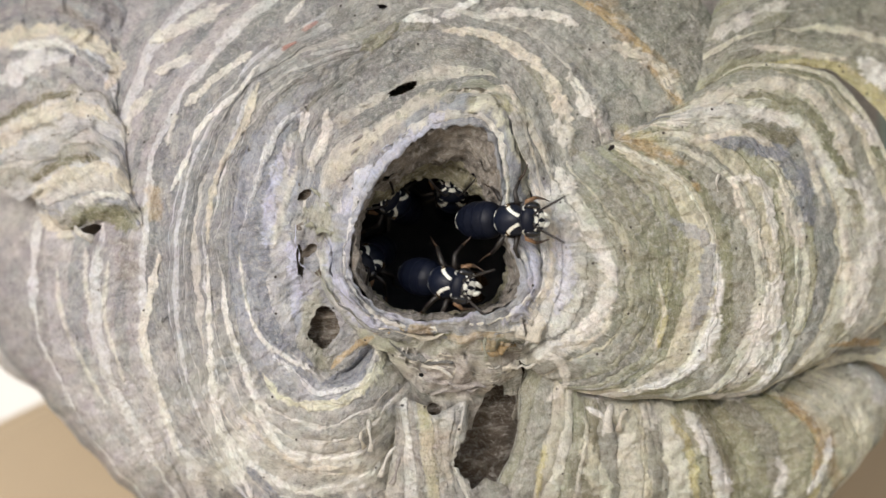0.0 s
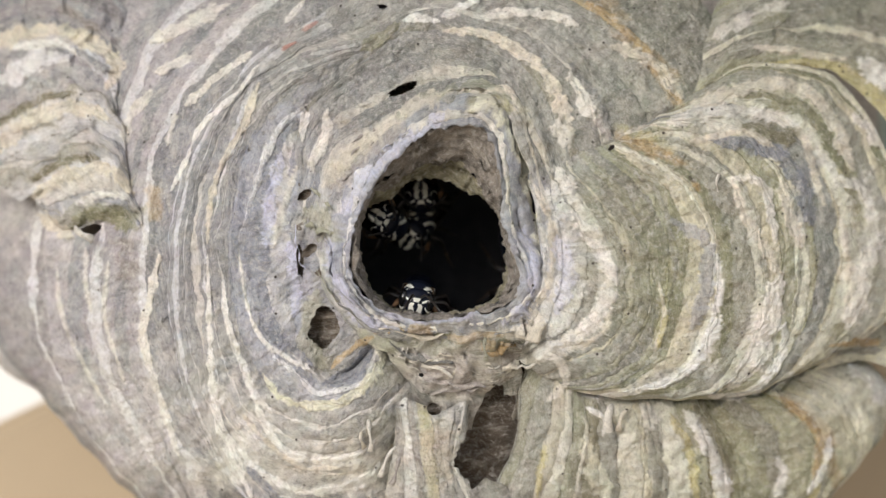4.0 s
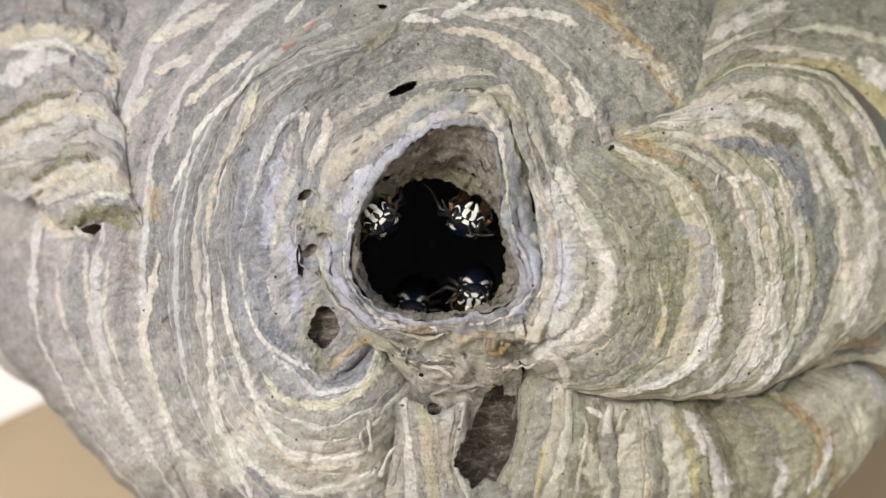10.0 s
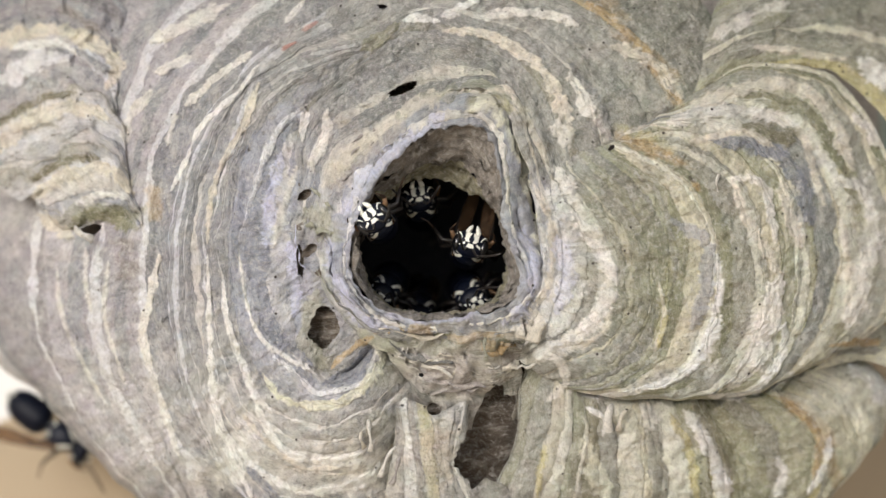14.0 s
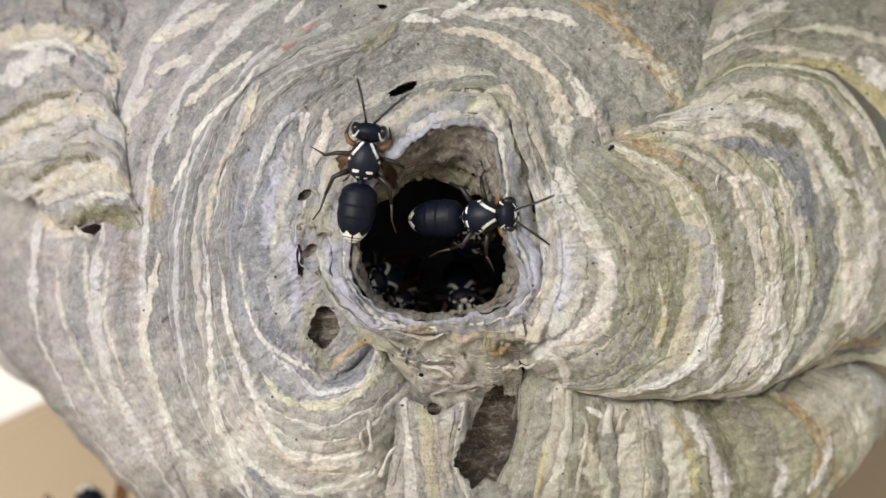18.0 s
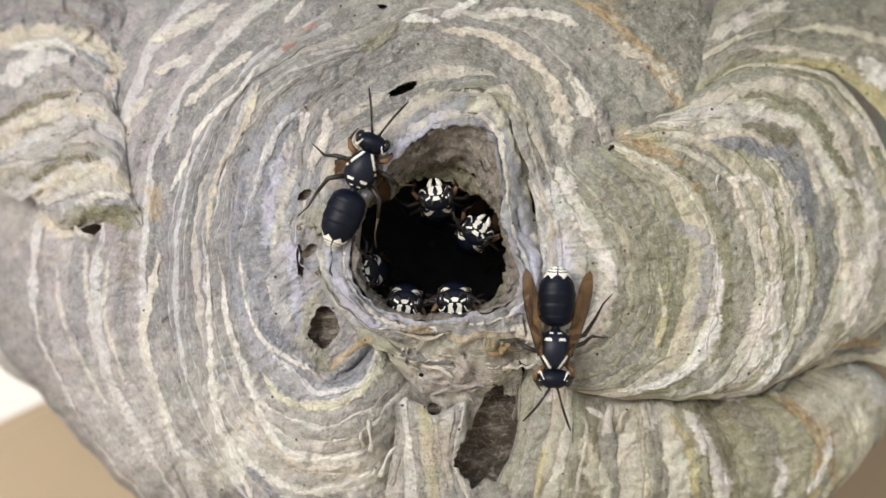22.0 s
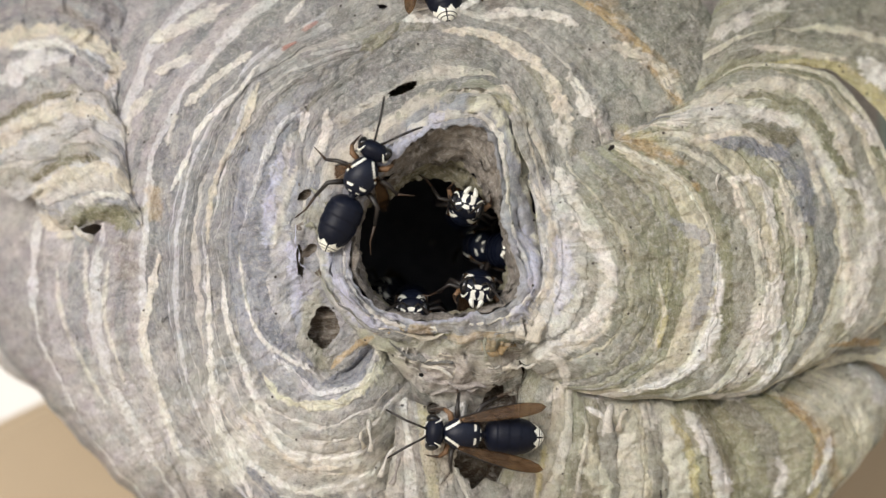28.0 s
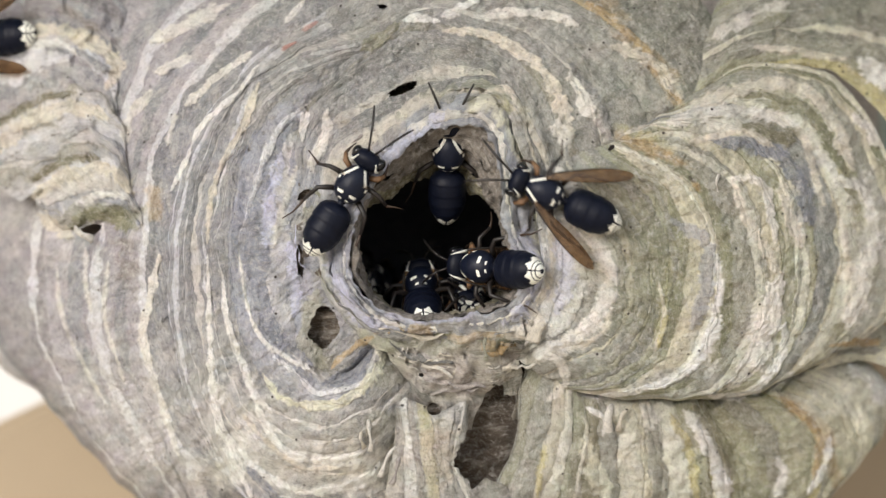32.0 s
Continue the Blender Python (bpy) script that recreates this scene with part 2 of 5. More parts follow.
stain_or_light(620, 240, 50, 60, 30, "P", 0.35)
stain_or_light(600, 300, 30, 50, 20, "o", 0.25)
stain_or_light(1080, 20, 40, 22, -40, "o", 0.45)
stain_or_light(515, 70, 34, 20, 20, "p", 0.6)
stain_or_light(1360, 215, 70, 16, -22, "O", 0.8)
stain_or_light(1330, 262, 70, 14, -14, "B", 0.6)
stain_or_light(1420, 345, 24, 80, -18, "B", 0.45)
stain_or_light(1270, 220, 90, 22, 6, "w", 0.6)
stain_or_light(1430, 740, 60, 16, -38, "o", 0.5)
stain_or_light(1470, 805, 14, 60, 12, "o", 0.6)
stain_or_light(1180, 670, 80, 14, 12, "b", 0.4)
stain_or_light(730, 640, 60, 30, -10, "p", 0.5)
stain_or_light(840, 640, 70, 40, 0, "P", 0.45)
stain_or_light(690, 650, 44, 40, 30, "E", 0.5)
stain_or_light(640, 760, 80, 24, 20, "E", 0.4)
stain_or_light(775, 800, 30, 60, 10, "o", 0.35)
stain_or_light(870, 185, 60, 12, -10, "y", 0.6)
stain_or_light(420, 790, 20, 70, -26, "W", 0.6)
stain_or_light(385, 700, 12, 60, -12, "W", 0.5)
stain_or_light(1350, 600, 22, 70, 10, "W", 0.55)
stain_or_light(1250, 640, 18, 60, 26, "W", 0.4)
stain_or_light(1540, 350, 18, 60, 0, "w", 0.5)
stain_or_light(560, 110, 220, 60, 30, "g", 0.4)
stain_or_light(860, 60, 240, 60, 0, "g", 0.35)
stain_or_light(1135, 480, 36, 130, 0, "E", 0.4)
stain_or_light(560, 820, 150, 50, 0, "c", 0.35)
stain_or_light(640, 850, 60, 40, 0, "w", 0.5)
stain_or_light(1500, 700, 80, 40, 20, "w", 0.45)

# broad pale patches: brighter light on the flanks, put into the pulp colour
stain_or_light(1490, 700, 110, 120, 0, "L", 0.4)
stain_or_light(300, 740, 190, 170, -30, "w", 0.3)
stain_or_light(70, 270, 150, 190, 0, "w", 0.3)
stain_or_light(1540, 480, 60, 150, 0, "w", 0.35)
stain_or_light(890, 760, 60, 120, 0, "e", 0.3)

# broad grey and pale patches paint dimmer and brighter light; the l ones are lilac pulp
stain_or_light(770, 130, 150, 110, 0, "G", 0.3)
stain_or_light(1110, 440, 110, 160, 0, "E", 0.4)
stain_or_light(600, 420, 110, 190, 0, "l", 0.25)
stain_or_light(960, 450, 60, 150, 0, "l", 0.25)
stain_or_light(500, 780, 190, 120, -20, "w", 0.28)
stain_or_light(780, 650, 110, 70, 0, "w", 0.2)
stain_or_light(765, 810, 60, 90, 0, "w", 0.3)
stain_or_light(650, 830, 70, 50, 0, "w", 0.3)
stain_or_light(620, 120, 230, 130, 0, "G", 0.28)
stain_or_light(1000, 150, 110, 140, 0, "g", 0.3)

# bands of pale, blue, olive and ochre pulp: beside the entrance and below it
stroke("w", 15, 8, 0.9, (282, 453), (266, 521), (253, 595), (270, 662), (297, 750), (320, 818))
stroke("w", 9, 7, 0.7, (152, 440), (152, 507), (162, 555))
stroke("w", 7, 6, 0.7, (192, 460), (185, 561), (209, 642), (222, 683))
stroke("w", 8, 5, 0.6, (100, 470), (110, 560), (150, 650), (190, 720))
stroke("W", 6, 18, 0.95, (367, 453), (371, 575), (374, 662), (384, 737), (411, 804), (445, 878))
stroke("W", 9, 11, 0.9, (394, 500), (404, 575), (431, 649), (452, 710), (472, 757), (512, 804), (573, 817), (640, 804))
stroke("W", 5, 7, 0.95, (421, 440), (438, 541), (465, 602), (512, 635), (560, 662))
stroke("B", 14, 18, 0.75, (458, 561), (485, 595), (526, 622), (556, 650))
stroke("l", 18, 12, 0.8, (512, 430), (519, 480), (526, 515), (520, 560))
stroke("L", 10, 18, 0.9, (465, 662), (499, 706), (573, 718), (627, 698), (674, 645), (664, 608))
stroke("B", 18, 22, 0.85, (573, 680), (627, 658), (657, 615))
stroke("o", 7, 14, 0.7, (587, 652), (620, 619), (661, 592))
stroke("W", 8, 16, 0.9, (384, 743), (431, 804), (485, 851), (560, 872), (640, 851), (701, 811))
stroke("B", 14, 10, 0.8, (438, 830), (470, 862), (500, 890))
stroke("c", 7, 9, 0.7, (430, 735), (480, 790), (540, 828), (600, 828))
stroke("l", 22, 16, 0.75, (590, 395), (588, 450), (605, 510), (640, 560), (690, 580))
stroke("l", 12, 16, 0.7, (925, 400), (945, 470), (935, 530), (890, 572))
stroke("b", 16, 12, 0.6, (545, 300), (556, 360), (560, 440), (556, 520))
stroke("p", 34, 40, 0.55, (588, 330), (635, 268), (715, 222))
stroke("O", 20, 16, 0.45, (600, 300), (650, 250))
stroke("e", 34, 30, 0.6, (540, 372), (575, 400), (600, 425))
stroke("l", 9, 7, 0.8, (575, 430), (592, 480), (625, 530))
stroke("B", 7, 6, 0.7, (596, 440), (610, 490), (645, 540))
stroke("W", 5, 5, 0.7, (560, 440), (580, 500), (612, 548))
stroke("e", 30, 36, 0.6, (560, 520), (550, 600), (570, 650))
# the side towards the top
stroke("W", 8, 7, 0.9, (458, 114), (417, 168), (357, 222), (330, 283), (303, 337))
stroke("c", 10, 9, 0.85, (458, 148), (431, 222), (397, 283), (374, 350), (367, 431))
stroke("w", 12, 14, 0.8, (444, 94), (377, 141), (330, 185))
stroke("w", 18, 20, 0.75, (404, 7), (350, 34), (269, 74))
stroke("w", 14, 14, 0.7, (337, 101), (276, 128))
stroke("w", 8, 8, 0.75, (539, 0), (505, 40))
stroke("w", 16, 14, 0.75, (266, 162), (229, 209), (222, 256))
stroke("w", 10, 10, 0.7, (310, 202), (296, 256))
stroke("W", 12, 12, 0.8, (539, 195), (535, 249))
stroke("w", 14, 10, 0.7, (579, 195), (572, 256), (545, 296))
stroke("l", 18, 20, 0.7, (498, 269), (478, 364), (471, 438))
stroke("B", 10, 12, 0.6, (431, 323), (418, 404), (416, 470))
stroke("w", 10, 10, 0.75, (525, 296), (498, 377), (485, 438))
stroke("r", 7, 4, 0.7, (500, 88), (524, 74))
stroke("r", 6, 5, 0.5, (535, 54), (562, 38))
stroke("W", 16, 12, 0.9, (712, 36), (745, 32), (777, 38))
stroke("E", 12, 20, 0.6, (707, 42), (640, 88))
stroke("G", 12, 18, 0.8, (552, 172), (640, 121), (741, 67))
stroke("l", 16, 14, 0.7, (606, 377), (660, 296), (727, 242), (784, 209))
stroke("c", 22, 24, 0.55, (572, 330), (620, 269), (741, 189), (781, 168))
# the scallops at the side
stroke("c", 22, 20, 0.85, (-20, 80), (40, 62), (101, 52), (168, 81), (209, 114), (189, 155))
stroke("W", 14, 10, 0.9, (27, 84), (101, 76), (135, 96))
stroke("O", 12, 10, 0.75, (-20, 230), (67, 178), (135, 163))
stroke("c", 24, 18, 0.85, (-20, 280), (54, 212), (135, 189), (189, 209))
stroke("O", 14, 16, 0.85, (54, 323), (108, 286), (175, 281))
stroke("c", 22, 18, 0.85, (61, 350), (114, 312), (195, 298), (236, 343))
stroke("W", 10, 10, 0.8, (135, 359), (185, 346), (229, 350))
stroke("E", 18, 20, 0.85, (121, 404), (175, 379), (242, 404))
stroke("c", 14, 18, 0.8, (67, 377), (95, 400), (128, 418))
stroke("P", 12, 14, 0.75, (101, 13), (140, 30), (175, 52))
# over the entrance
stroke("c", 10, 26, 0.85, (784, 55), (856, 58), (917, 89), (967, 133), (995, 194), (1012, 239))
stroke("w", 22, 26, 0.8, (1010, 130), (1030, 165), (1051, 210))
stroke("p", 18, 20, 0.7, (1062, 205), (1078, 245))
stroke("w", 14, 14, 0.8, (856, 28), (895, 22), (978, 25), (1023, 44))
stroke("W", 14, 16, 0.8, (784, 28), (815, 12), (848, -4))
stroke("G", 10, 13, 0.85, (1006, 111), (1051, 167), (1084, 239))
stroke("c", 20, 16, 0.7, (1084, 83), (1128, 94), (1167, 122), (1206, 172))
stroke("o", 16, 12, 0.65, (1040, 6), (1095, 39))
stroke("c", 9, 9, 0.85, (784, 164), (867, 158), (903, 161), (912, 194))
stroke("L", 13, 11, 0.9, (823, 196), (856, 186), (890, 222), (912, 272), (939, 362), (951, 456))
stroke("c", 9, 11, 0.8, (946, 328), (976, 402), (973, 490), (950, 540))
stroke("w", 22, 20, 0.7, (986, 215), (1007, 260))
stroke("w", 22, 26, 0.7, (980, 294), (1013, 342))
stroke("w", 20, 22, 0.85, (1013, 375), (1047, 422), (1080, 483), (1067, 551), (1020, 598), (953, 638))
stroke("l", 22, 24, 0.45, (986, 422), (1006, 483), (986, 551))
stroke("c", 5, 5, 0.8, (1098, 240), (1148, 222), (1190, 230))
# the bulging side
stroke("E", 10, 10, 0.7, (1148, 429), (1182, 483), (1182, 551), (1162, 618))
stroke("c", 6, 7, 0.8, (1166, 500), (1176, 560), (1158, 622))
stroke("b", 22, 26, 0.6, (1189, 389), (1249, 429), (1252, 497), (1225, 578))
stroke("W", 9, 11, 0.9, (1269, 450), (1273, 517), (1256, 584), (1236, 638))
stroke("E", 9, 12, 0.85, (1296, 540), (1285, 590), (1260, 640))
stroke("c", 13, 15, 0.8, (1296, 321), (1323, 389), (1364, 456), (1384, 497))
stroke("w", 32, 40, 0.9, (1380, 490), (1360, 564), (1337, 650))
stroke("w", 12, 12, 0.8, (1296, 315), (1350, 325), (1364, 375), (1371, 429))
stroke("c", 18, 20, 0.8, (1384, 321), (1398, 382), (1418, 436))
stroke("B", 24, 26, 0.75, (1256, 247), (1357, 261), (1418, 328), (1438, 396))
stroke("O", 18, 18, 0.85, (1317, 222), (1367, 239), (1406, 250))
stroke("c", 10, 10, 0.8, (1223, 250), (1317, 235), (1367, 258))
stroke("w", 24, 20, 0.85, (1184, 217), (1256, 200), (1328, 197), (1412, 222))
stroke("E", 20, 22, 0.8, (1340, 178), (1423, 194), (1462, 239), (1490, 300))
stroke("c", 18, 20, 0.85, (1223, 183), (1284, 167), (1373, 150), (1440, 172), (1478, 222), (1510, 300))
stroke("c", 11, 11, 0.8, (1425, 240), (1438, 301), (1458, 362))
stroke("w", 15, 18, 0.8, (1445, 261), (1485, 321), (1526, 335), (1553, 416))
stroke("c", 13, 15, 0.8, (1485, 382), (1506, 490), (1495, 565))
stroke("w", 28, 28, 0.75, (1540, 402), (1530, 510), (1500, 580))
stroke("w", 18, 22, 0.8, (1512, 205), (1568, 258))
stroke("W", 26, 30, 0.8, (1523, 108), (1575, 150))
stroke("c", 12, 12, 0.8, (1334, 83), (1395, 89), (1495, 105))
stroke("w", 18, 18, 0.6, (1262, 67), (1312, 39), (1395, 6))
stroke("E", 12, 16, 0.5, (1328, 35), (1395, 28))
# the hems and what hangs below them
stroke("W", 7, 18, 0.95, (1020, 698), (1083, 701), (1158, 684), (1210, 661), (1250, 618), (1275, 560))
stroke("W", 15, 12, 0.9, (1256, 701), (1314, 701), (1360, 669), (1385, 618), (1390, 572))
stroke("w", 26, 24, 0.7, (1340, 600), (1319, 658), (1291, 687))
stroke("W", 9, 9, 0.8, (1406, 658), (1360, 690))
stroke("y", 8, 8, 0.8, (1164, 618), (1181, 560))
stroke("w", 14, 12, 0.7, (980, 629), (1003, 675), (968, 710))
stroke("c", 12, 12, 0.8, (1014, 618), (1066, 589), (1080, 550))
stroke("W", 8, 7, 0.9, (1037, 721), (1072, 744), (1066, 773))
stroke("L", 22, 24, 0.6, (1032, 779), (1049, 825), (1072, 880))
stroke("W", 18, 24, 0.85, (1210, 727), (1245, 773), (1273, 831), (1279, 890))
stroke("y", 14, 14, 0.75, (1187, 733), (1222, 802), (1233, 890))
stroke("O", 9, 10, 0.8, (1227, 712), (1262, 772), (1295, 848))
stroke("w", 24, 24, 0.6, (1141, 710), (1152, 756))
stroke("y", 10, 10, 0.75, (965, 790), (957, 830), (951, 880))
stroke("o", 13, 13, 0.75, (1383, 704), (1435, 750), (1452, 790), (1440, 848))
stroke("W", 12, 12, 0.85, (1469, 773), (1458, 831), (1429, 875))
stroke("W", 14, 14, 0.75, (1377, 813), (1388, 842), (1371, 880))
stroke("W", 28, 24, 0.8, (1504, 646), (1555, 675), (1561, 715))
stroke("o", 11, 12, 0.8, (1469, 612), (1561, 603))
stroke("G", 10, 10, 0.7, (1475, 624), (1560, 620))
# the torn middle
stroke("o", 12, 12, 0.6, (764, 582), (723, 582))
stroke("l", 12, 14, 0.6, (689, 555), (749, 566), (795, 563), (848, 555))
stroke("c", 18, 20, 0.7, (938, 548), (955, 578), (889, 592))
stroke("p", 50, 60, 0.7, (758, 645), (825, 691))
stroke("w", 18, 16, 0.6, (768, 710), (832, 706))
stroke("w", 8, 7, 0.8, (730, 642), (806, 638))
stroke("o", 18, 18, 0.5, (855, 608), (875, 618))


def stained_and_lit(u, v, c):
    """Pulp colours c at plan places, with the stains, the painted light and the drift from lilac to olive pulp over the
    nest, and how far the bands laid on stand proud, in mm."""
    proud = np.zeros(len(u))
    drift = np.clip((u - 300) / 1000, 0, 1)[:, None]
    c = c * (np.array([0.96, 0.985, 1.11]) * (1 - drift) + np.array([0.995, 1.0, 0.87]) * drift)
    for cu, cv, a, b, turn, tone, strong in STAINS_AND_LIGHT:
        co, si = math.cos(radians(turn)), math.sin(radians(turn))
        x, y = (u - cu) * co - (v - cv) * si, (u - cu) * si + (v - cv) * co
        m = 1.25 - (x / a) ** 2 - (y / b) ** 2 + 0.6 * ripple(u / 16, v / 16, 91) + 0.35 * ripple(u / 5, v / 5, 92)
        m = (np.clip(m, 0, 1) * strong)[:, None]
        c = c * (1 - m) + np.array(TONES[tone]) * m
    rag = 0.6 * ripple(u / 17, v / 17, 93) + 0.45 * ripple(u / 7, v / 7, 94) + 0.2 * ripple(u / 3.5, v / 3.5, 95)
    for tone, w0, w1, strong, line in STROKES:
        r = 1.5 * max(w0, w1)
        k = np.nonzero((u > line[:, 0].min() - r) & (u < line[:, 0].max() + r) & (v > line[:, 1].min() - r) & (v < line[:, 1].max() + r))[0]
        if not len(k):
            continue
        d2 = (u[k, None] - line[None, :, 0]) ** 2 + (v[k, None] - line[None, :, 1]) ** 2
        i = d2.argmin(1)
        # distance to the line's nearest piece
        best = np.full(len(k), 1e9)
        for q in (0, 1):
            a = line[np.clip(i - q, 0, len(line) - 2)]
            b = line[np.clip(i - q, 0, len(line) - 2) + 1]
            ab = b - a
            tt = np.clip(((u[k] - a[:, 0]) * ab[:, 0] + (v[k] - a[:, 1]) * ab[:, 1]) / (ab ** 2).sum(1), 0, 1)
            best = np.minimum(best, np.hypot(u[k] - a[:, 0] - tt * ab[:, 0], v[k] - a[:, 1] - tt * ab[:, 1]))
        f = i / (len(line) - 1)
        half = (w0 + (w1 - w0) * f) * 0.58 * (1 + 0.8 * rag[k]) * np.clip(6 * np.minimum(f, 1 - f) + 0.35, 0, 1)
        worn = 0.97 + 0.22 * ripple(u[k] / 11, v[k] / 11, 98) + 0.18 * ripple(u[k] / 4, v[k] / 4, 99)
        m = (np.clip((half - best) / 1.3 + 0.5, 0, 1) * np.clip(worn, 0.3, 1) * min(1.0, strong * 1.12))[:, None]
        c[k] = c[k] * (1 - m) + np.array(tone) * m
        proud[k] = np.maximum(proud[k], np.clip((half - best) / 3.0 + 0.5, 0, 1) * (0.13 + 0.16 * (f if w1 >= w0 else 1 - f)))
    # pinker, bluer and greener loads of pulp
    hue = np.stack([ripple(u / 30, v / 30, 101 + q) + 0.7 * ripple(u / 9, v / 9, 105 + q) for q in range(3)], 1)
    c = c * (1 + 0.022 * hue + 0.05 * ripple(u / 13, v / 13, 109)[:, None])
    return c, proud


nest = tagged(new("hornet_nest"), "grey and cream striped paper nest with a dark entrance hole", "nest")
nest.matrix_world = NEST
SKIN = []           # plan places and depths of the nest's surface


def bulge(u, v):
    """How far the round nest falls back from its front, in mm."""
    return 0.0066 * (((u - 800) * 0.075) ** 2 * 0.92 + ((v - 440) * 0.075) ** 2)


# openings torn through the envelope: plan centre, half sizes, turn in degrees
OPENINGS = [(574, 580, 27, 37, -10), (713, 158, 27, 8, 22), (864, 772, 36, 84, -19), (834, 812, 28, 38, -20), (531, 462, 6, 30, 4), (768, 724, 13, 11, 0), (539, 346, 14, 8, 35), (547, 444, 15, 9, 40), (158, 408, 22, 9, 15),
            (96, 238, 8, 3, 0), (158, 217, 8, 4, 20), (292, 566, 9, 3, 30), (440, 266, 6, 3, 20), (675, 12, 11, 4, 0), (1082, 262, 7, 4, 40), (745, 664, 5, 4, 0), (712, 718, 4, 3, 0)]


def in_opening(uv):
    """Which plan places lie in a tear, and where those places meet its edge."""
    u, v = uv[:, 0], uv[:, 1]
    out = np.zeros(len(u), bool)
    edge = uv.copy()
    for cu, cv, a, b, turn in OPENINGS:
        c, s = math.cos(radians(turn)), math.sin(radians(turn))
        x, y = (u - cu) * c - (v - cv) * s, (u - cu) * s + (v - cv) * c
        way = np.arctan2(y / b, x / a)
        rag = 1 + (0.12 * ripple(way * 2.2, cu * 1.0, 41) + 0.07 * ripple(way * 6.0, cu * 1.0, 42)) * min(1.2, 0.5 + (a + b) / 60)
        far = np.hypot(x / a, y / b)
        within = far < rag
        k = np.where(within, rag / np.maximum(far, 0.05), 1.0)
        ex, ey = x * k, y * k
        edge[within] = np.column_stack([cu + ex * c + ey * s, cv - ex * s + ey * c])[within]
        out |= within
    return out, edge


GUIDES = []


def guide(*row):
    GUIDES.append(row)


def lobe(name, label, tones, dips=(0, 0), step=0.26, rough=1.0, seed=1, samples=110, outward=True, dip_span=0.16, puff=0.1):
    """One scalloped lobe of the envelope: strips of paper laid between guide lines.
    Its guides, called before it: guide(depth offset in mm, plan points...); tones: for each gap between guides, a letter a strip."""
    rng = random.Random(seed)
    shell = new(name)
    shell.parent = nest
    shell["label"] = label
    lines, offs = [], []
    for off, *pts in GUIDES:
        lines.append(even_line(pts, samples))
        offs.append(off)
    GUIDES.clear()
    lines, offs = np.array(lines), np.array(offs, float)
    s = np.linspace(0, 1, samples)
    cuts, marks = [0.0], []
    for k, word in enumerate(tones):
        w = np.array([0.28 + 1.9 * rng.random() ** 1.8 for _ in word])
        w = np.cumsum(w) / w.sum()
        for ch, x in zip(word, w):
            cuts.append(k + x)
            marks.append(ch)
    run = np.concatenate([[0], np.cumsum(np.linalg.norm(np.diff(lines[len(lines) // 2], axis=0), axis=1))]) * 0.075

    gaps = np.linalg.norm(np.diff(lines, axis=0), axis=2)

    def wander(j, cut):
        """The wavy, here and there ragged line of a strip's edge."""
        if cut <= 0 or cut >= len(lines) - 1:
            return np.full(samples, cut)
        gap = np.maximum(gaps[min(int(cut), len(gaps) - 1)], 12)
        a = 7.0 * ripple(run / 9.0, j * 3.7, seed) + 4.5 * ripple(run / 2.8, j * 5.1, seed + 7)
        b = 1.7 * ripple(run / 0.9, j * 9.3, seed + 3) + 1.3 * ripple(run / 0.33, j * 4.3, seed + 5)
        return cut + np.clip((a + b) / gap * rough, -0.28, 0.28)

    edges = [wander(j, c) for j, c in enumerate(cuts)]
    middle = np.array((0.44, 0.43, 0.395))
    shades = [(0.66 * np.array(TONES[ch]) + 0.34 * middle) * (0.9 + 0.2 * rng.random()) for ch in marks]
    for j, ch in enumerate(marks):
        lo, hi = edges[j], np.maximum(edges[j + 1], edges[j] + 0.03)
        rise = step * (0.12 + 1.2 * rng.random() ** 2.5)
        k0 = min(int(cuts[j]), len(lines) - 2)
        width = np.linalg.norm(lines[k0 + 1] - lines[k0], axis=1).max() * (cuts[j + 1] - cuts[j])
        count = int(np.clip(width / 3.4, 5, 52))
        across = np.append(np.linspace(0, 0.95, count), 1.0)
        v = lo[None, :] + across[:, None] * (hi - lo)[None, :]
        vi = np.clip(v.ravel(), 0, len(lines) - 1)
        col = np.tile(np.arange(samples), len(across))
        base = np.clip(np.floor(vi).astype(int), 0, len(lines) - 2)
        t = (vi - base)[:, None]
        a0, a1, a2, a3 = (lines[np.clip(base + q, 0, len(lines) - 1), col] for q in (-1, 0, 1, 2))
        uvp = 0.5 * (2 * a1 + (a2 - a0) * t + (2 * a0 - 5 * a1 + 4 * a2 - a3) * t**2 + (3 * a1 - a0 - 3 * a2 + a3) * t**3)
        od = catmull(offs, vi)
        sc = s[col]
        d = bulge(uvp[:, 0], uvp[:, 1]) + od + dips[0] * np.clip(1 - sc / dip_span, 0, 1) ** 2 + dips[1] * np.clip(1 - (1 - sc) / dip_span, 0, 1) ** 2
        f = np.repeat(across, samples)
        f = f if outward else 1 - f
        d -= rise * (f ** 1.5) * (0.6 + 0.5 * ripple(run[col] / 2.2, j * 2.3, seed + 9)) + puff * np.sin(np.pi * f)
        d += rough * (0.34 * ripple(uvp[:, 0] / 48, uvp[:, 1] / 48, 11) + 0.34 * ripple(uvp[:, 0] / 15, uvp[:, 1] / 15, 12))
        d += 0.15 * ripple(uvp[:, 0] / 6.5, uvp[:, 1] / 6.5, 13) + 0.10 * ripple(uvp[:, 0] / 2.9, uvp[:, 1] / 2.9, 14)
        uvp = uvp + np.stack([ripple(uvp[:, 0] / 30, uvp[:, 1] / 30, 21), ripple(uvp[:, 0] / 30, uvp[:, 1] / 30, 22)], 1) * 4.0 * rough
        cut, uvp = in_opening(uvp)
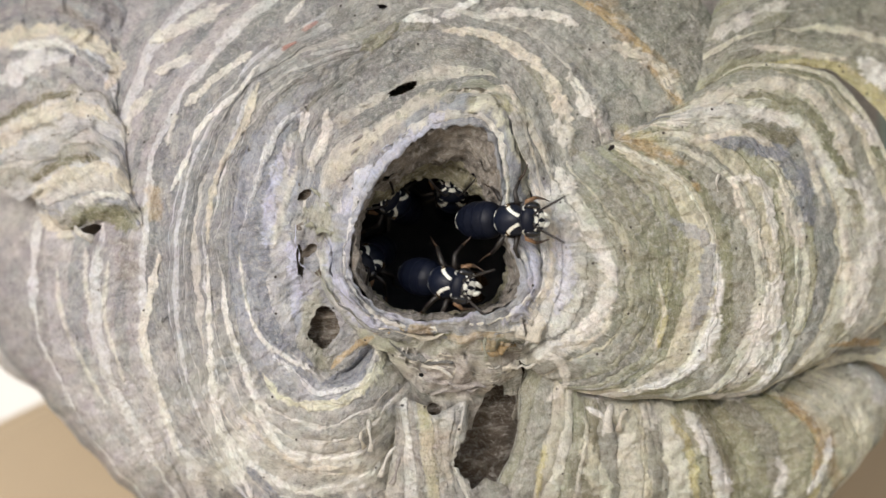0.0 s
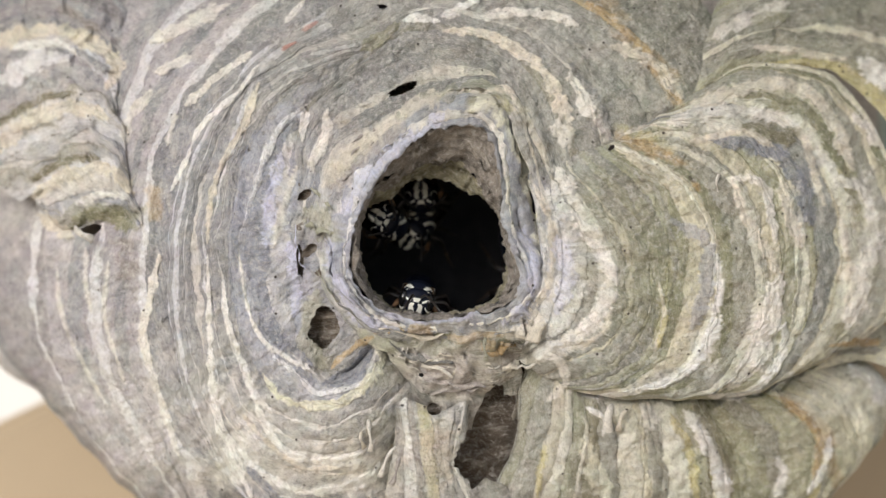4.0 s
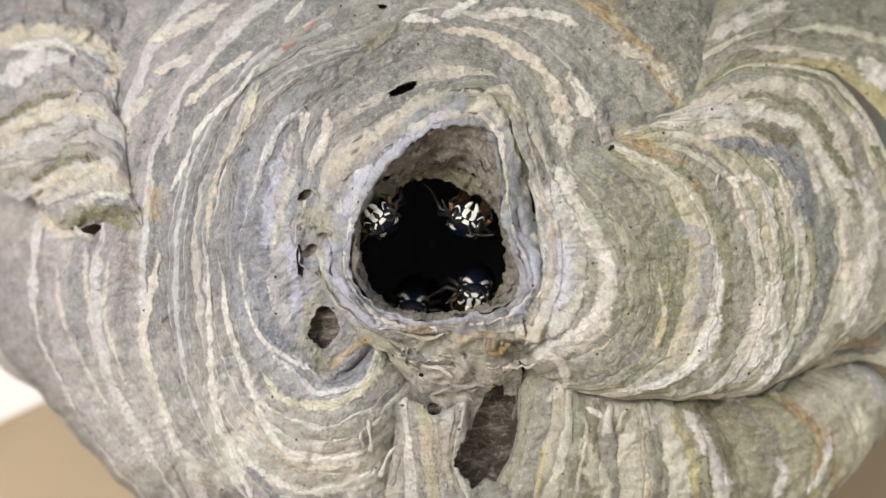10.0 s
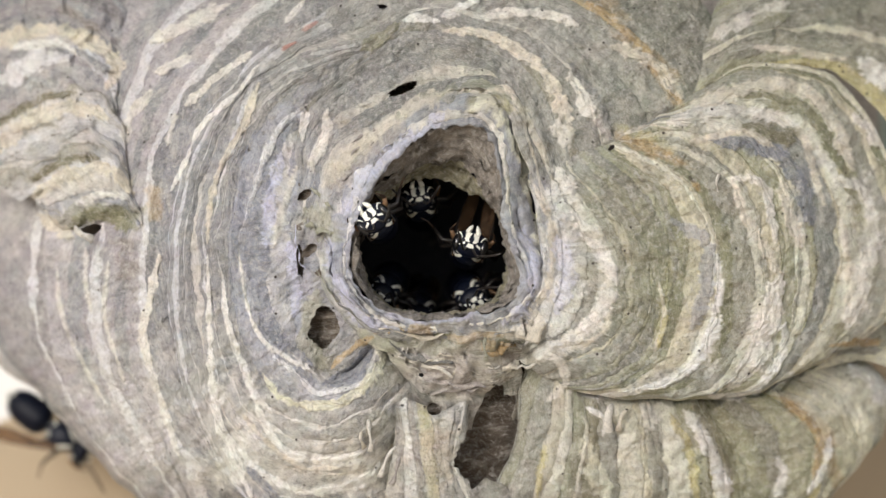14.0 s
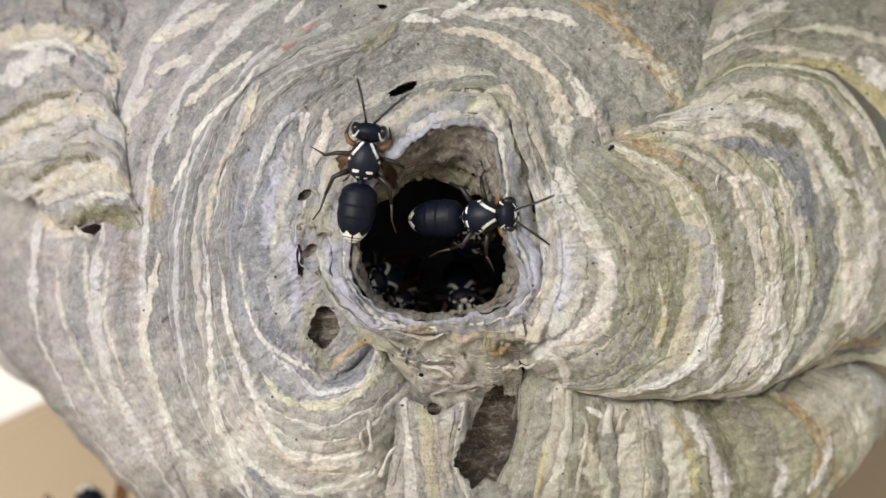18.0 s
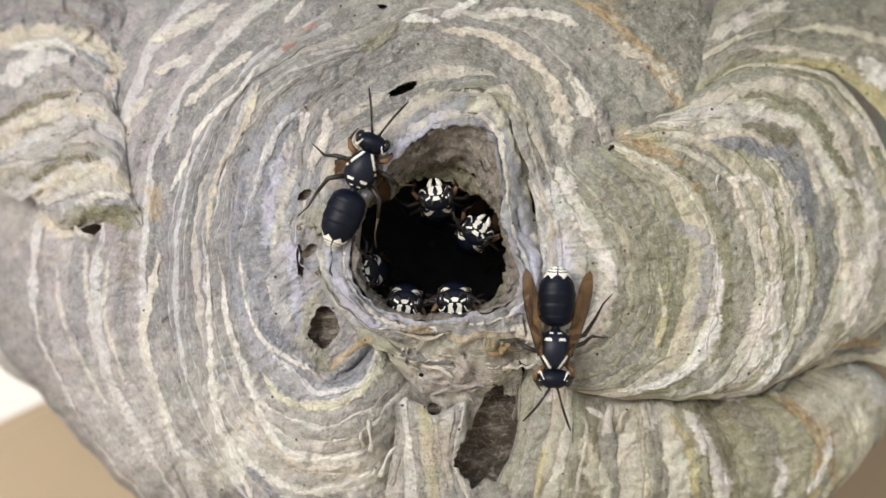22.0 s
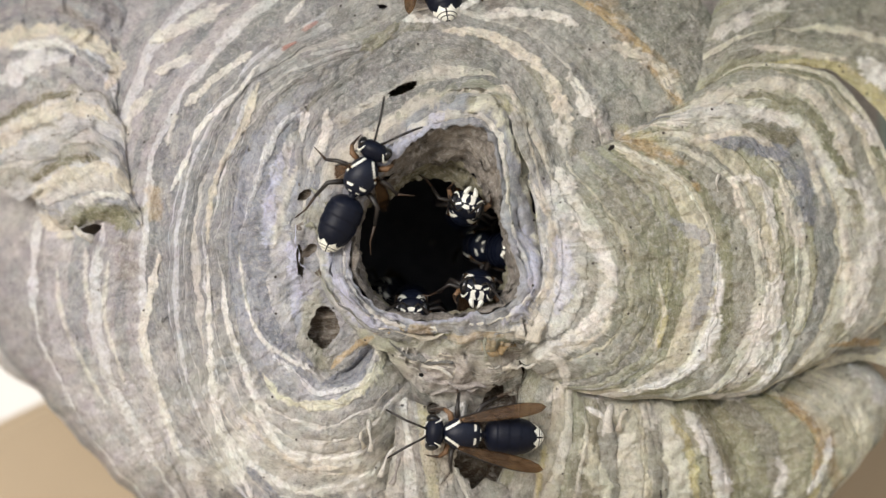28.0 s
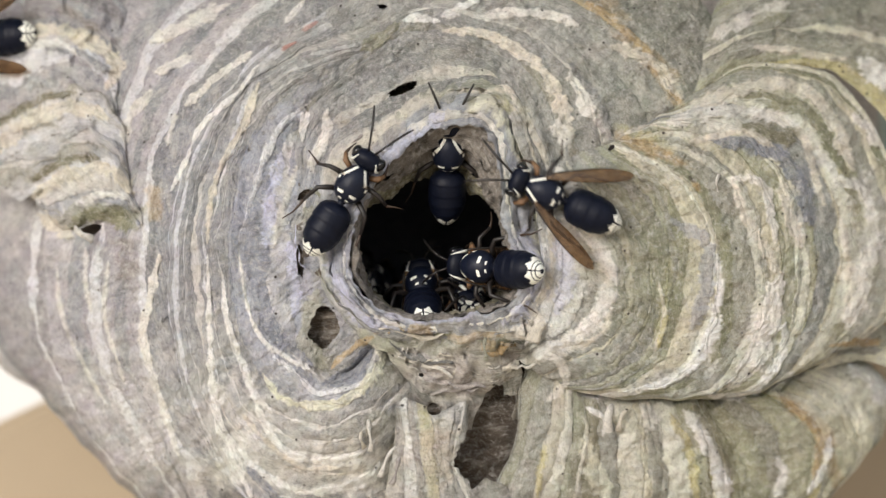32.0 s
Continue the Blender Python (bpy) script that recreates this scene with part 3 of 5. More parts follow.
        own, before, after = shades[j], shades[max(j - 1, 0)], shades[min(j + 1, len(shades) - 1)]
        fr = np.repeat(across, samples)
        wide = max(width, 6.0)
        rag = ripple(run[col] / 1.1, fr * wide / 4, 71 + j + seed) + 0.6 * ripple(run[col] / 0.4, fr * wide / 2.5, 72 + j)
        m0 = np.clip((0.8 + 3.6 * rag - fr * wide) / 1.5, 0, 1)[:, None] * 0.95
        m1 = np.clip((0.2 + 3.0 * rag - (1 - fr) * wide) / 1.5, 0, 1)[:, None] * 0.95
        c = own * (1 - m0) + before * m0
        c = c * (1 - m1) + after * m1
        c, proud = stained_and_lit(uvp[:, 0], uvp[:, 1], c)
        c = c * (1 + 0.08 * ripple(uvp[:, 0] / 5, uvp[:, 1] / 5, 96) + 0.10 * ripple(uvp[:, 0] / 40, uvp[:, 1] / 22, 97))[:, None]
        d = d - proud
        SKIN.append(np.column_stack([uvp, d])[::7])
        kk = 1 + d * 0.001 / DIST
        xyz = np.column_stack([(uvp[:, 0] - 784) * U * kk, d * 0.001, (441 - uvp[:, 1]) * U * kk])
        rows = len(across)
        # the free edge is folded back, so that the strip has thickness
        lip = xyz[(rows - 1) * samples:] if outward else xyz[:samples]
        back = lip + np.array([0, 0.0011, 0])
        uvm = np.column_stack([run[col] + j * 13.1, v.ravel() * 3.0])
        if outward:
            xyz = np.vstack([xyz, back])
            uvm = np.vstack([uvm, uvm[(rows - 1) * samples:] + [0, 0.2]])
        else:
            xyz = np.vstack([back, xyz])
            uvm = np.vstack([uvm[:samples] - [0, 0.2], uvm])
        cut = np.concatenate([cut, cut[-samples:]]) if outward else np.concatenate([cut[:samples], cut])
        faces = grid_faces(rows + 1, samples)
        if cut.any():
            faces = [f for f in faces if not (cut[f[0]] and cut[f[1]] and cut[f[2]] and cut[f[3]])]
        ob = mesh_object("paper_strip", xyz, faces, PAPER, shell, uvs=uvm)
        c = np.vstack([c, c[-samples:]]) if outward else np.vstack([c[:samples], c])
        dyed(ob, c)
    return shell

# ---- the nest's lobes, from the entrance outwards ----
guide(3.2, (650, 260), (620, 340), (605, 440), (620, 520), (660, 580), (700, 620))
guide(1.6, (560, 215), (530, 300), (525, 440), (532, 540), (552, 620), (585, 668), (640, 640))
guide(-0.6, (580, 160), (490, 240), (450, 330), (430, 430), (442, 530), (485, 620), (560, 692), (640, 670), (672, 600))
guide(-0.9, (640, 110), (520, 150), (440, 250), (412, 340), (400, 450), (410, 550), (440, 640), (500, 705), (570, 727), (650, 695), (695, 615))
guide(-0.8, (740, 40), (600, 90), (470, 140), (405, 270), (375, 370), (365, 480), (372, 580), (395, 680), (450, 755), (540, 795), (640, 785), (735, 700))
guide(-0.3, (720, 20), (580, 70), (440, 150), (380, 260), (345, 370), (340, 480), (350, 590), (375, 700), (430, 800), (520, 855), (620, 865), (700, 820))
guide(0.0, (640, 10), (500, 80), (400, 180), (335, 290), (310, 400), (305, 500), (312, 600), (340, 710), (390, 810), (440, 885), (560, 940), (680, 930))
guide(0.4, (520, -20), (420, 60), (325, 180), (272, 300), (265, 420), (260, 520), (262, 620), (288, 710), (335, 810), (375, 905))
guide(1.0, (400, -20), (310, 60), (250, 170), (222, 290), (200, 400), (188, 500), (192, 600), (228, 700), (280, 800), (340, 910))
guide(2.0, (300, -20), (235, 60), (195, 180), (170, 300), (140, 400), (122, 500), (132, 600), (168, 700), (225, 800), (300, 915))
guide(5.0, (200, -20), (150, 80), (110, 200), (80, 320), (50, 400), (40, 500), (60, 600), (102, 690), (165, 785), (270, 900))
guide(16.0, (80, 0), (20, 120), (-20, 240), (-40, 340), (-50, 450), (-35, 560), (5, 645), (75, 705), (140, 780), (250, 890))
guide(34.0, (40, 0), (-10, 120), (-40, 240), (-50, 340), (-60, 450), (-40, 560), (0, 640), (85, 695), (150, 770), (250, 870))
lobe("left_shell", "grey, pinkish and bluish strips curving round the entrance", ["eg", "bwBb", "WbBg", "gwGwg", "gWgcG", "gwGW", "gWgG", "wpgp", "pwpg", "pPwp", "pgw", "pP"], dips=(3, 6), dip_span=0.12, seed=3, samples=460)

guide(-0.6, (585, 450), (600, 395), (625, 335), (668, 275), (740, 215), (838, 182), (893, 203), (922, 270), (946, 350), (960, 430), (958, 500), (930, 560))
guide(-0.1, (545, 420), (560, 340), (590, 265), (660, 220), (740, 180), (800, 158), (903, 160), (935, 235), (958, 310), (985, 385), (1000, 470), (968, 560))
guide(0.2, (530, 330), (550, 235), (610, 160), (700, 105), (800, 90), (890, 115), (942, 175), (968, 240), (985, 300), (1005, 350))
guide(0.0, (510, 250), (555, 170), (640, 100), (735, 40), (830, 55), (910, 85), (970, 150), (1005, 215), (1025, 280))
guide(0.4, (520, 140), (600, 60), (720, 5), (840, 10), (960, 50), (1030, 110), (1075, 180), (1092, 260))
guide(1.0, (560, 20), (700, -40), (860, -30), (1000, 10), (1090, 70), (1150, 130), (1205, 210))
guide(2.0, (700, -70), (850, -90), (1000, -60), (1130, 0), (1200, 60), (1240, 110), (1250, 170))
guide(4.0, (850, -120), (1000, -120), (1150, -60), (1230, -10), (1270, 50), (1285, 120))
lobe("upper_shell", "arched grey and cream strips over the entrance", ["wgc", "GcgG", "GgO", "Gwg", "gGgG", "GoG", "GgG"], dips=(1.5, 1.0), seed=5, samples=400)

guide(0.6, (930, 300), (950, 380), (957, 460), (942, 540), (905, 590))
guide(-0.2, (955, 295), (985, 370), (1000, 450), (990, 530), (960, 580), (915, 625))
guide(-0.8, (975, 280), (1040, 360), (1085, 450), (1085, 530), (1050, 595), (990, 620), (930, 650))
guide(-1.2, (1020, 270), (1110, 370), (1145, 460), (1145, 550), (1105, 630), (1040, 660), (985, 675))
guide(-1.6, (1060, 262), (1155, 340), (1188, 440), (1183, 540), (1150, 635), (1070, 685), (1005, 692))
guide(-2.0, (1085, 252), (1200, 310), (1255, 400), (1268, 500), (1245, 610), (1180, 678), (1060, 702))
guide(-2.2, (1095, 245), (1215, 260), (1310, 330), (1345, 440), (1345, 560), (1300, 660), (1240, 700), (1140, 708))
guide(-2.0, (1110, 235), (1200, 215), (1310, 240), (1390, 330), (1415, 450), (1400, 570), (1350, 670), (1270, 706))
guide(-1.6, (1160, 212), (1260, 188), (1380, 215), (1445, 300), (1480, 400), (1480, 500), (1440, 600), (1380, 670), (1310, 702))
guide(-0.9, (1200, 185), (1300, 150), (1430, 180), (1505, 290), (1545, 400), (1550, 500), (1500, 590), (1430, 650), (1360, 685))
guide(0.6, (1220, 160), (1340, 115), (1480, 140), (1565, 260), (1610, 400), (1600, 520), (1540, 590), (1450, 645))
lobe("right_shell", "big bulging shell of greenish grey and cream strips", ["bw", "WgW", "gcg", "eGe", "gEcW", "cEgW", "gcEeW", "gWeB", "cWOe", "gcEw"], dips=(2.5, 3.0), step=0.32, puff=0.14, seed=7, samples=400)

guide(1.6, (1200, 190), (1320, 130), (1450, 122), (1540, 180), (1610, 280))
guide(0.5, (1235, 135), (1330, 90), (1460, 92), (1570, 130), (1650, 210))
guide(0.5, (1245, 100), (1330, 55), (1460, 48), (1580, 70), (1660, 120))
guide(1.4, (1250, 60), (1340, 10), (1450, 0), (1600, 10), (1680, 40))
guide(5.0, (1270, 0), (1360, -50), (1500, -60), (1680, -40))
lobe("upper_right_shell", "grey and sandy strips of a further scallop", ["yeg", "gGw", "GgG", "geg"], dips=(1.5, 0), seed=9, samples=160)

guide(4.5, (930, 620), (920, 700), (908, 790), (880, 850), (868, 905))
guide(2.4, (1000, 610), (985, 690), (965, 790), (935, 905))
guide(2.0, (1022, 680), (1032, 760), (1024, 830), (1012, 905))
guide(2.2, (1062, 690), (1088, 760), (1096, 830), (1096, 905))
guide(2.2, (1140, 690), (1162, 770), (1168, 840), (1166, 905))
guide(2.5, (1212, 690), (1242, 770), (1256, 840), (1262, 905))
guide(3.6, (1240, 690), (1278, 780), (1292, 850), (1297, 905))
guide(6.0, (1300, 690), (1340, 780), (1360, 850), (1366, 905))
lobe("lower_shell", "hanging greenish grey strips below the bulging shell", ["geg", "cwe", "wOg", "wcg", "gWe", "yWO", "Ee"], dips=(3.5, 1), step=0.38, puff=0.24, seed=11, samples=110)

guide(3.6, (1235, 705), (1288, 780), (1308, 850), (1314, 905))
guide(2.6, (1285, 690), (1360, 755), (1390, 830), (1386, 905))
guide(2.6, (1350, 680), (1440, 735), (1472, 800), (1452, 870), (1430, 905))
guide(3.5, (1395, 655), (1490, 690), (1528, 760), (1515, 830), (1450, 900))
guide(7.0, (1430, 640), (1515, 638), (1572, 690), (1564, 765), (1515, 825), (1440, 892))
guide(22.0, (1440, 640), (1520, 640), (1572, 690), (1560, 760), (1510, 820), (1435, 886))
lobe("lower_right_shell", "olive grey scallop curving away below", ["eeg", "eEyW", "geEw", "wge", "wg"], dips=(3, 1), step=0.36, puff=0.2, seed=13, samples=180)

guide(4.0, (1420, 665), (1500, 640), (1570, 650), (1640, 690))
guide(3.5, (1450, 640), (1500, 620), (1570, 612), (1650, 640))
guide(3.5, (1470, 605), (1520, 580), (1580, 568), (1650, 575))
guide(5.0, (1500, 560), (1560, 520), (1650, 500))
lobe("far_right_shell", "grey and sandy strips at the nest's edge", ["we", "gG", "og"], dips=(1, 0), seed=15, samples=60)

guide(3.0, (-60, -20), (60, -50), (180, -20), (240, 40), (250, 80))
guide(0.6, (-60, 20), (70, -5), (170, 30), (222, 90), (225, 130))
guide(-0.1, (-60, 75), (50, 45), (130, 60), (192, 95), (215, 140))
guide(-0.3, (-60, 130), (60, 85), (150, 95), (198, 145), (210, 190))
guide(-0.5, (-60, 210), (60, 145), (140, 135), (192, 175), (217, 240))
guide(-0.7, (-60, 262), (60, 205), (140, 172), (202, 205), (228, 270))
guide(-0.9, (-50, 300), (50, 265), (140, 215), (206, 252), (238, 325))
guide(-1.2, (20, 345), (100, 285), (180, 272), (232, 322), (252, 385))
guide(-1.2, (60, 355), (125, 325), (200, 322), (247, 372), (257, 405))
guide(-0.9, (80, 385), (140, 365), (200, 362), (240, 392), (255, 425))
guide(1.5, (110, 412), (150, 402), (200, 400), (235, 412), (250, 440))
lobe("left_scallop", "cream and grey scallops bulging at the nest's side", ["gPg", "pPg", "cWg", "gwpg", "gpOc", "wcw", "gcOg", "wgc", "cgb", "wEn"], dips=(1, 2.7), dip_span=0.45, step=0.32, puff=0.16, seed=17, samples=200, rough=2.2)

guide(-0.4, (640, 545), (720, 562), (790, 566), (860, 560), (925, 555))
guide(0.0, (660, 575), (730, 590), (800, 592), (870, 592), (930, 590))
guide(1.4, (680, 600), (730, 625), (800, 640), (870, 640), (925, 620))
guide(2.6, (700, 650), (760, 668), (820, 675), (880, 668), (918, 650))
guide(4.6, (730, 690), (770, 708), (830, 712), (880, 702), (926, 688))
guide(7.0, (740, 730), (770, 746), (830, 760), (880, 756), (922, 740))
lobe("torn_middle", "torn pinkish brown paper under the entrance", ["gbcg", "oEpw", "cPgw", "pPpG", "PpP"], rough=2.0, step=0.35, seed=19, samples=160)

guide(2.4, (690, 690), (700, 760), (690, 830), (680, 905))
guide(1.6, (735, 710), (738, 780), (745, 840), (755, 905))
guide(1.8, (780, 725), (785, 790), (795, 850), (800, 905))
guide(2.4, (825, 715), (812, 780), (806, 820), (818, 852), (845, 905))
guide(3.4, (826, 800), (850, 840), (895, 862), (910, 905))
lobe("lower_middle", "grey and ochre strips beside the torn pocket", ["cpWP", "gyG", "gGw", "gg"], dips=(2, 0), seed=21, samples=120, rough=0.7)

# ---- the entrance and the hollow behind it ----
RIM = [(850, 558), (758, 566), (690, 556), (636, 505), (625, 460), (632, 385), (668, 305), (735, 246), (809, 221), (860, 235), (883, 305), (895, 400), (924, 475), (905, 532), (850, 558)]
THROAT = [(845, 553), (765, 560), (700, 551), (648, 508), (631, 455), (637, 380), (690, 350), (735, 314), (799, 313), (848, 350), (882, 380), (896, 440), (893, 485), (876, 525), (845, 553)]
n_ring = 400
rim = even_line(RIM, n_ring + 1)[:-1]
throat = even_line(THROAT, n_ring + 1)[:-1]
mid = np.array([765.0, 430.0])


def ring_part(name, label, rings, tone, rag=0.0, seed=2, pure=False):
    """A band of paper round the entrance; rings: (plan ring, depth)."""
    pts, uvm = [], []
    run = np.arange(n_ring) * 0.15
    for i, (r, dep) in enumerate(rings):
        wob = rag * ripple(run * 0.25, i * 0.5 * np.ones(n_ring), seed) + 0.5 * rag * ripple(run * 1.2, i * 0.8 * np.ones(n_ring), seed + 1) + 0.22 * rag * ripple(run * 2.6, i * np.ones(n_ring), seed + 2)
        way = (r - mid) / np.linalg.norm(r - mid, axis=1)[:, None]
        q = r + way * wob[:, None]
        crease = 0.32 * ripple(q[:, 0] / 19, q[:, 1] / 19, seed + 5) + 0.2 * ripple(q[:, 0] / 7, q[:, 1] / 7, seed + 6)
        for (u, v), w in zip(q, 0.012 * wob + crease * (1.8 if pure else 1.0)):
            pts.append(site(u, v, dep + w))
        uvm += [(x, i * 1.2) for x in run]
    ob = mesh_object(name, pts, grid_faces(len(rings), n_ring, True), PAPER, nest, label, uvs=uvm)
    q = np.concatenate([r for r, _ in rings])
    c = np.tile(TONES[tone], (len(q), 1)) * (1 + 0.3 * ripple(q[:, 0] / 22, q[:, 1] / 22, seed) + 0.25 * ripple(q[:, 0] / 40, q[:, 1] / 7, seed + 4))[:, None]
    return dyed(ob, c if pure else stained_and_lit(q[:, 0], q[:, 1], c)[0])


def swell(k):
    return mid + (rim - mid) * k


LIP = ((1.0, 1.085, -0.4, "b"), (1.07, 1.11, -0.1, "w"), (1.10, 1.19, 0.3, "b"), (1.17, 1.25, 1.1, "g"), (1.24, 1.36, 2.2, "e"))
for i, (a, b, dep, tone) in enumerate(LIP):
    ring_part("rim_strip", "pale bluish grey paper round the entrance",
              [(swell(a), dep + 1.4), (swell(a), dep), (swell(a * 0.7 + b * 0.3), dep - 0.05), (swell((a + b) / 2), dep), (swell(b), dep + 0.45), (swell(b + 0.05), dep + 1.2)], tone, 9.0, 60 + 3 * i)
# brown throat paper, its tones deepened to hold the shade inside the entrance
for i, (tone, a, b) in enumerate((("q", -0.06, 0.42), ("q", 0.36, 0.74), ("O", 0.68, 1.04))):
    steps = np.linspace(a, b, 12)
    ring_part("throat_strip", "brownish paper inside the entrance, darkened for shade", [(rim + (throat - rim) * k, 0.6 + 0.6 * i + 7.5 * k) for k in steps], tone, 9, 31 + i, True)

# the hollow: a chamber coloured dark for its shade, closed all round but for the entrance
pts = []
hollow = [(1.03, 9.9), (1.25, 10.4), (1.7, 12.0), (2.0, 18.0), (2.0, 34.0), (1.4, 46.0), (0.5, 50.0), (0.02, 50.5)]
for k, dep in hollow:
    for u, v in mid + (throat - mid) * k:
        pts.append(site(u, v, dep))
mesh_object("inner_chamber", pts, grid_faces(len(hollow), n_ring, True), CAVITY, nest, "hollow inside the nest, coloured dark for its shade")

# older, browner layers seen through the tears, dyed extra dark for the shade there
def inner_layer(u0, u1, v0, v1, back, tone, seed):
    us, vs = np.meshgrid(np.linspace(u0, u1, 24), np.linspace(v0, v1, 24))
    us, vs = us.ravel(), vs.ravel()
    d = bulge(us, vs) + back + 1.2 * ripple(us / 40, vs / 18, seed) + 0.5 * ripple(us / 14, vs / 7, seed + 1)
    ob = mesh_object("inner_layer", [site(a, b, c) for a, b, c in zip(us, vs, d)], grid_faces(24, 24), PAPER, nest, "brown inner paper layer, darkened for shade", uvs=np.column_stack([us * 0.075, vs * 0.075]))
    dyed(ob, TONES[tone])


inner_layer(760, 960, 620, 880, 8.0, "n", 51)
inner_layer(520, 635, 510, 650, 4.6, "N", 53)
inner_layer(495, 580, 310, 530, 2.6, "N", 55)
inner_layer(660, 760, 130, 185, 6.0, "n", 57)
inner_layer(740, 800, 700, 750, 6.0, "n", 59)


def flake(u, v, tall, wide, turn, curl, tone, out=1.0):
    """A peeled, curling flake of paper that stands off the surface."""
    pts, uvm = [], []
    base = bulge(u, v) - 0.6 + (3.0 if v > 640 and u > 700 else 0)
    c, s = math.cos(radians(turn)), math.sin(radians(turn))
    for i in range(13):
        q = i / 12
        w = wide * (0.25 + 0.75 * math.sin(math.pi * min(1, 0.25 + 0.75 * q)) ** 0.8)
        for e in (-1, -0.33, 0.33, 1):
            x = e * w / 2 + curl * q * q + 2 * math.sin(7 * q + e)
            y = -q * tall
            d = base - out * math.sin(q * 2.4) * 1.6 + 0.15 * e * e - 0.5
            pts.append(site(u + x * c - y * s, v + x * s + y * c, d))
            uvm.append((q * tall * 0.075, e))
    ob = mesh_object("loose_flake", pts, grid_faces(13, 4), PAPER, nest, "loose curling paper flake", uvs=uvm)
    dyed(ob, TONES[tone])
    mod = ob.modifiers.new("thick", "SOLIDIFY")
    mod.thickness = 0.00006


flake(655, 800, 58, 8, 4, -8, "w")
flake(645, 795, 30, 8, -30, 10, "c")
flake(672, 845, 60, 9, 14, 14, "w", 0.5)
flake(692, 858, 50, 8, 28, -10, "p", 0.5)
flake(716, 860, 52, 18, 8, 8, "w", 0.4)
flake(940, 606, 40, 26, 18, 10, "c", 0.3)
flake(1076, 772, 56, 18, -6, 12, "w", 0.9)
flake(1092, 765, 44, 10, 12, 8, "c", 0.8)
flake(745, 645, 60, 8, 100, 12, "w", 0.4)
flake(800, 660, 40, 8, 60, -10, "c", 0.4)
flake(860, 640, 42, 7, -10, 6, "e", 0.5)
flake(1268, 350, 42, 6, 0, 3, "w", 0.8)
flake(165, 425, 40, 14, -70, 10, "w", 0.6)

def ribbon(u0, v0, u1, v1, sag, wide, tone, seed):
    """A torn shred of paper that lies crumpled on the nest, one edge up."""
    pts, uvm = [], []
    q = np.linspace(0, 1, 26)
    us = u0 + (u1 - u0) * q + 5 * ripple(q * 5, 0 * q, seed)
    vs = v0 + (v1 - v0) * q + sag * np.sin(np.pi * q) + 5 * ripple(q * 6, 0 * q, seed + 1)
    for i in range(26):
        near = bulge(us[i], vs[i]) + max(0.0, (vs[i] - 590) * 0.03)
        w = wide * (0.35 + 0.5 * math.sin(math.pi * q[i])) * (1 + 0.45 * float(ripple(q[i] * 9, 0.5, seed + 3)))
        for e, lift in ((-0.5, 0.35), (0.0, -0.2), (0.5, -0.35 - 0.3 * math.sin(9 * q[i] + seed)), (0.55, 0.35)):
            pts.append(site(us[i] + 0.3 * e * w, vs[i] + e * w, near + lift))
            uvm.append((q[i] * 6, e * 1.5))
    ob = mesh_object("torn_shred", pts, grid_faces(26, 4), PAPER, nest, "crumpled torn paper shred", uvs=uvm)
    dyed(ob, TONES[tone])


for k, row in enumerate(((668, 578, 790, 590, 6, 16, "c"), (790, 585, 905, 582, 10, 14, "g"), (690, 610, 800, 640, 8, 18, "G"), (800, 600, 870, 612, -10, 16, "e"), (735, 640, 805, 648, 6, 12, "w"),
                         (812, 598, 826, 652, 0, 12, "P"), (870, 592, 912, 606, 8, 14, "o"), (905, 600, 945, 598, 10, 10, "w"), (850, 640, 915, 650, 6, 14, "c"), (760, 668, 860, 682, 6, 16, "p"),
                         (705, 632, 745, 650, -8, 10, "w"), (828, 566, 885, 568, 4, 12, "b"), (915, 655, 962, 620, 4, 8, "w"),
                         (620, 250, 740, 212, -4, 14, "P"), (600, 300, 650, 240, -4, 12, "p"),
                         (540, 395, 600, 415, 6, 12, "e"), (572, 420, 618, 500, 0, 12, "l"), (590, 500, 650, 556, 4, 12, "b"), (545, 330, 585, 372, -4, 16, "e"),
                         (520, 400, 536, 480, 0, 10, "l"), (600, 540, 680, 586, 6, 12, "g"), (640, 270, 700, 232, -4, 12, "P"), (585, 345, 625, 300, -4, 14, "p"), (560, 480, 600, 540, 0, 10, "e"), (556, 640, 566, 676, 0, 8, "E"),
                         (848, 560, 850, 626, 2, 6, "G"), (702, 624, 742, 656, 3, 6, "w"), (702, 626, 722, 614, 2, 6, "w"), (745, 640, 802, 630, -4, 7, "c"), (804, 598, 834, 616, 2, 8, "c"), (838, 634, 892, 648, 5, 5, "w"),
                         (834, 654, 884, 660, 6, 6, "w"), (768, 596, 826, 566, 6, 9, "E"), (690, 590, 764, 586, -8, 12, "o"), (850, 612, 896, 610, 8, 22, "o"), (926, 560, 962, 596, -6, 16, "c"), (760, 700, 850, 690, -6, 10, "p"))):
    ribbon(*row, 200 + 7 * k)

def curl(u, v, size, tone):
    """A shred of paper rolled up like a scroll, its open end towards the viewer."""
    pts, uvm = [], []
    n = 46
    for j, (dep, grow) in enumerate(((-1.5, 1.0), (-1.1, 1.03), (-0.6, 1.0), (0.1, 0.95))):
        for i in range(n):
            q = i / (n - 1)
            a = 1.0 + q * 13.5
            r = size * (0.28 + 0.72 * q) * grow * (1 + 0.12 * math.sin(3 * a))
            pts.append(site(u + r * math.cos(a), v + 0.8 * r * math.sin(a), bulge(u, v) + dep + 0.5 * math.sin(2 * a + 1)))
            uvm.append((q * 6, j))
    dyed(mesh_object("paper_curl", pts, grid_faces(4, n), PAPER, nest, "rolled-up paper shred", uvs=uvm), TONES[tone])


curl(914, 613, 17, "w")

# the nest's round back
pts = []
m, n = 40, 64
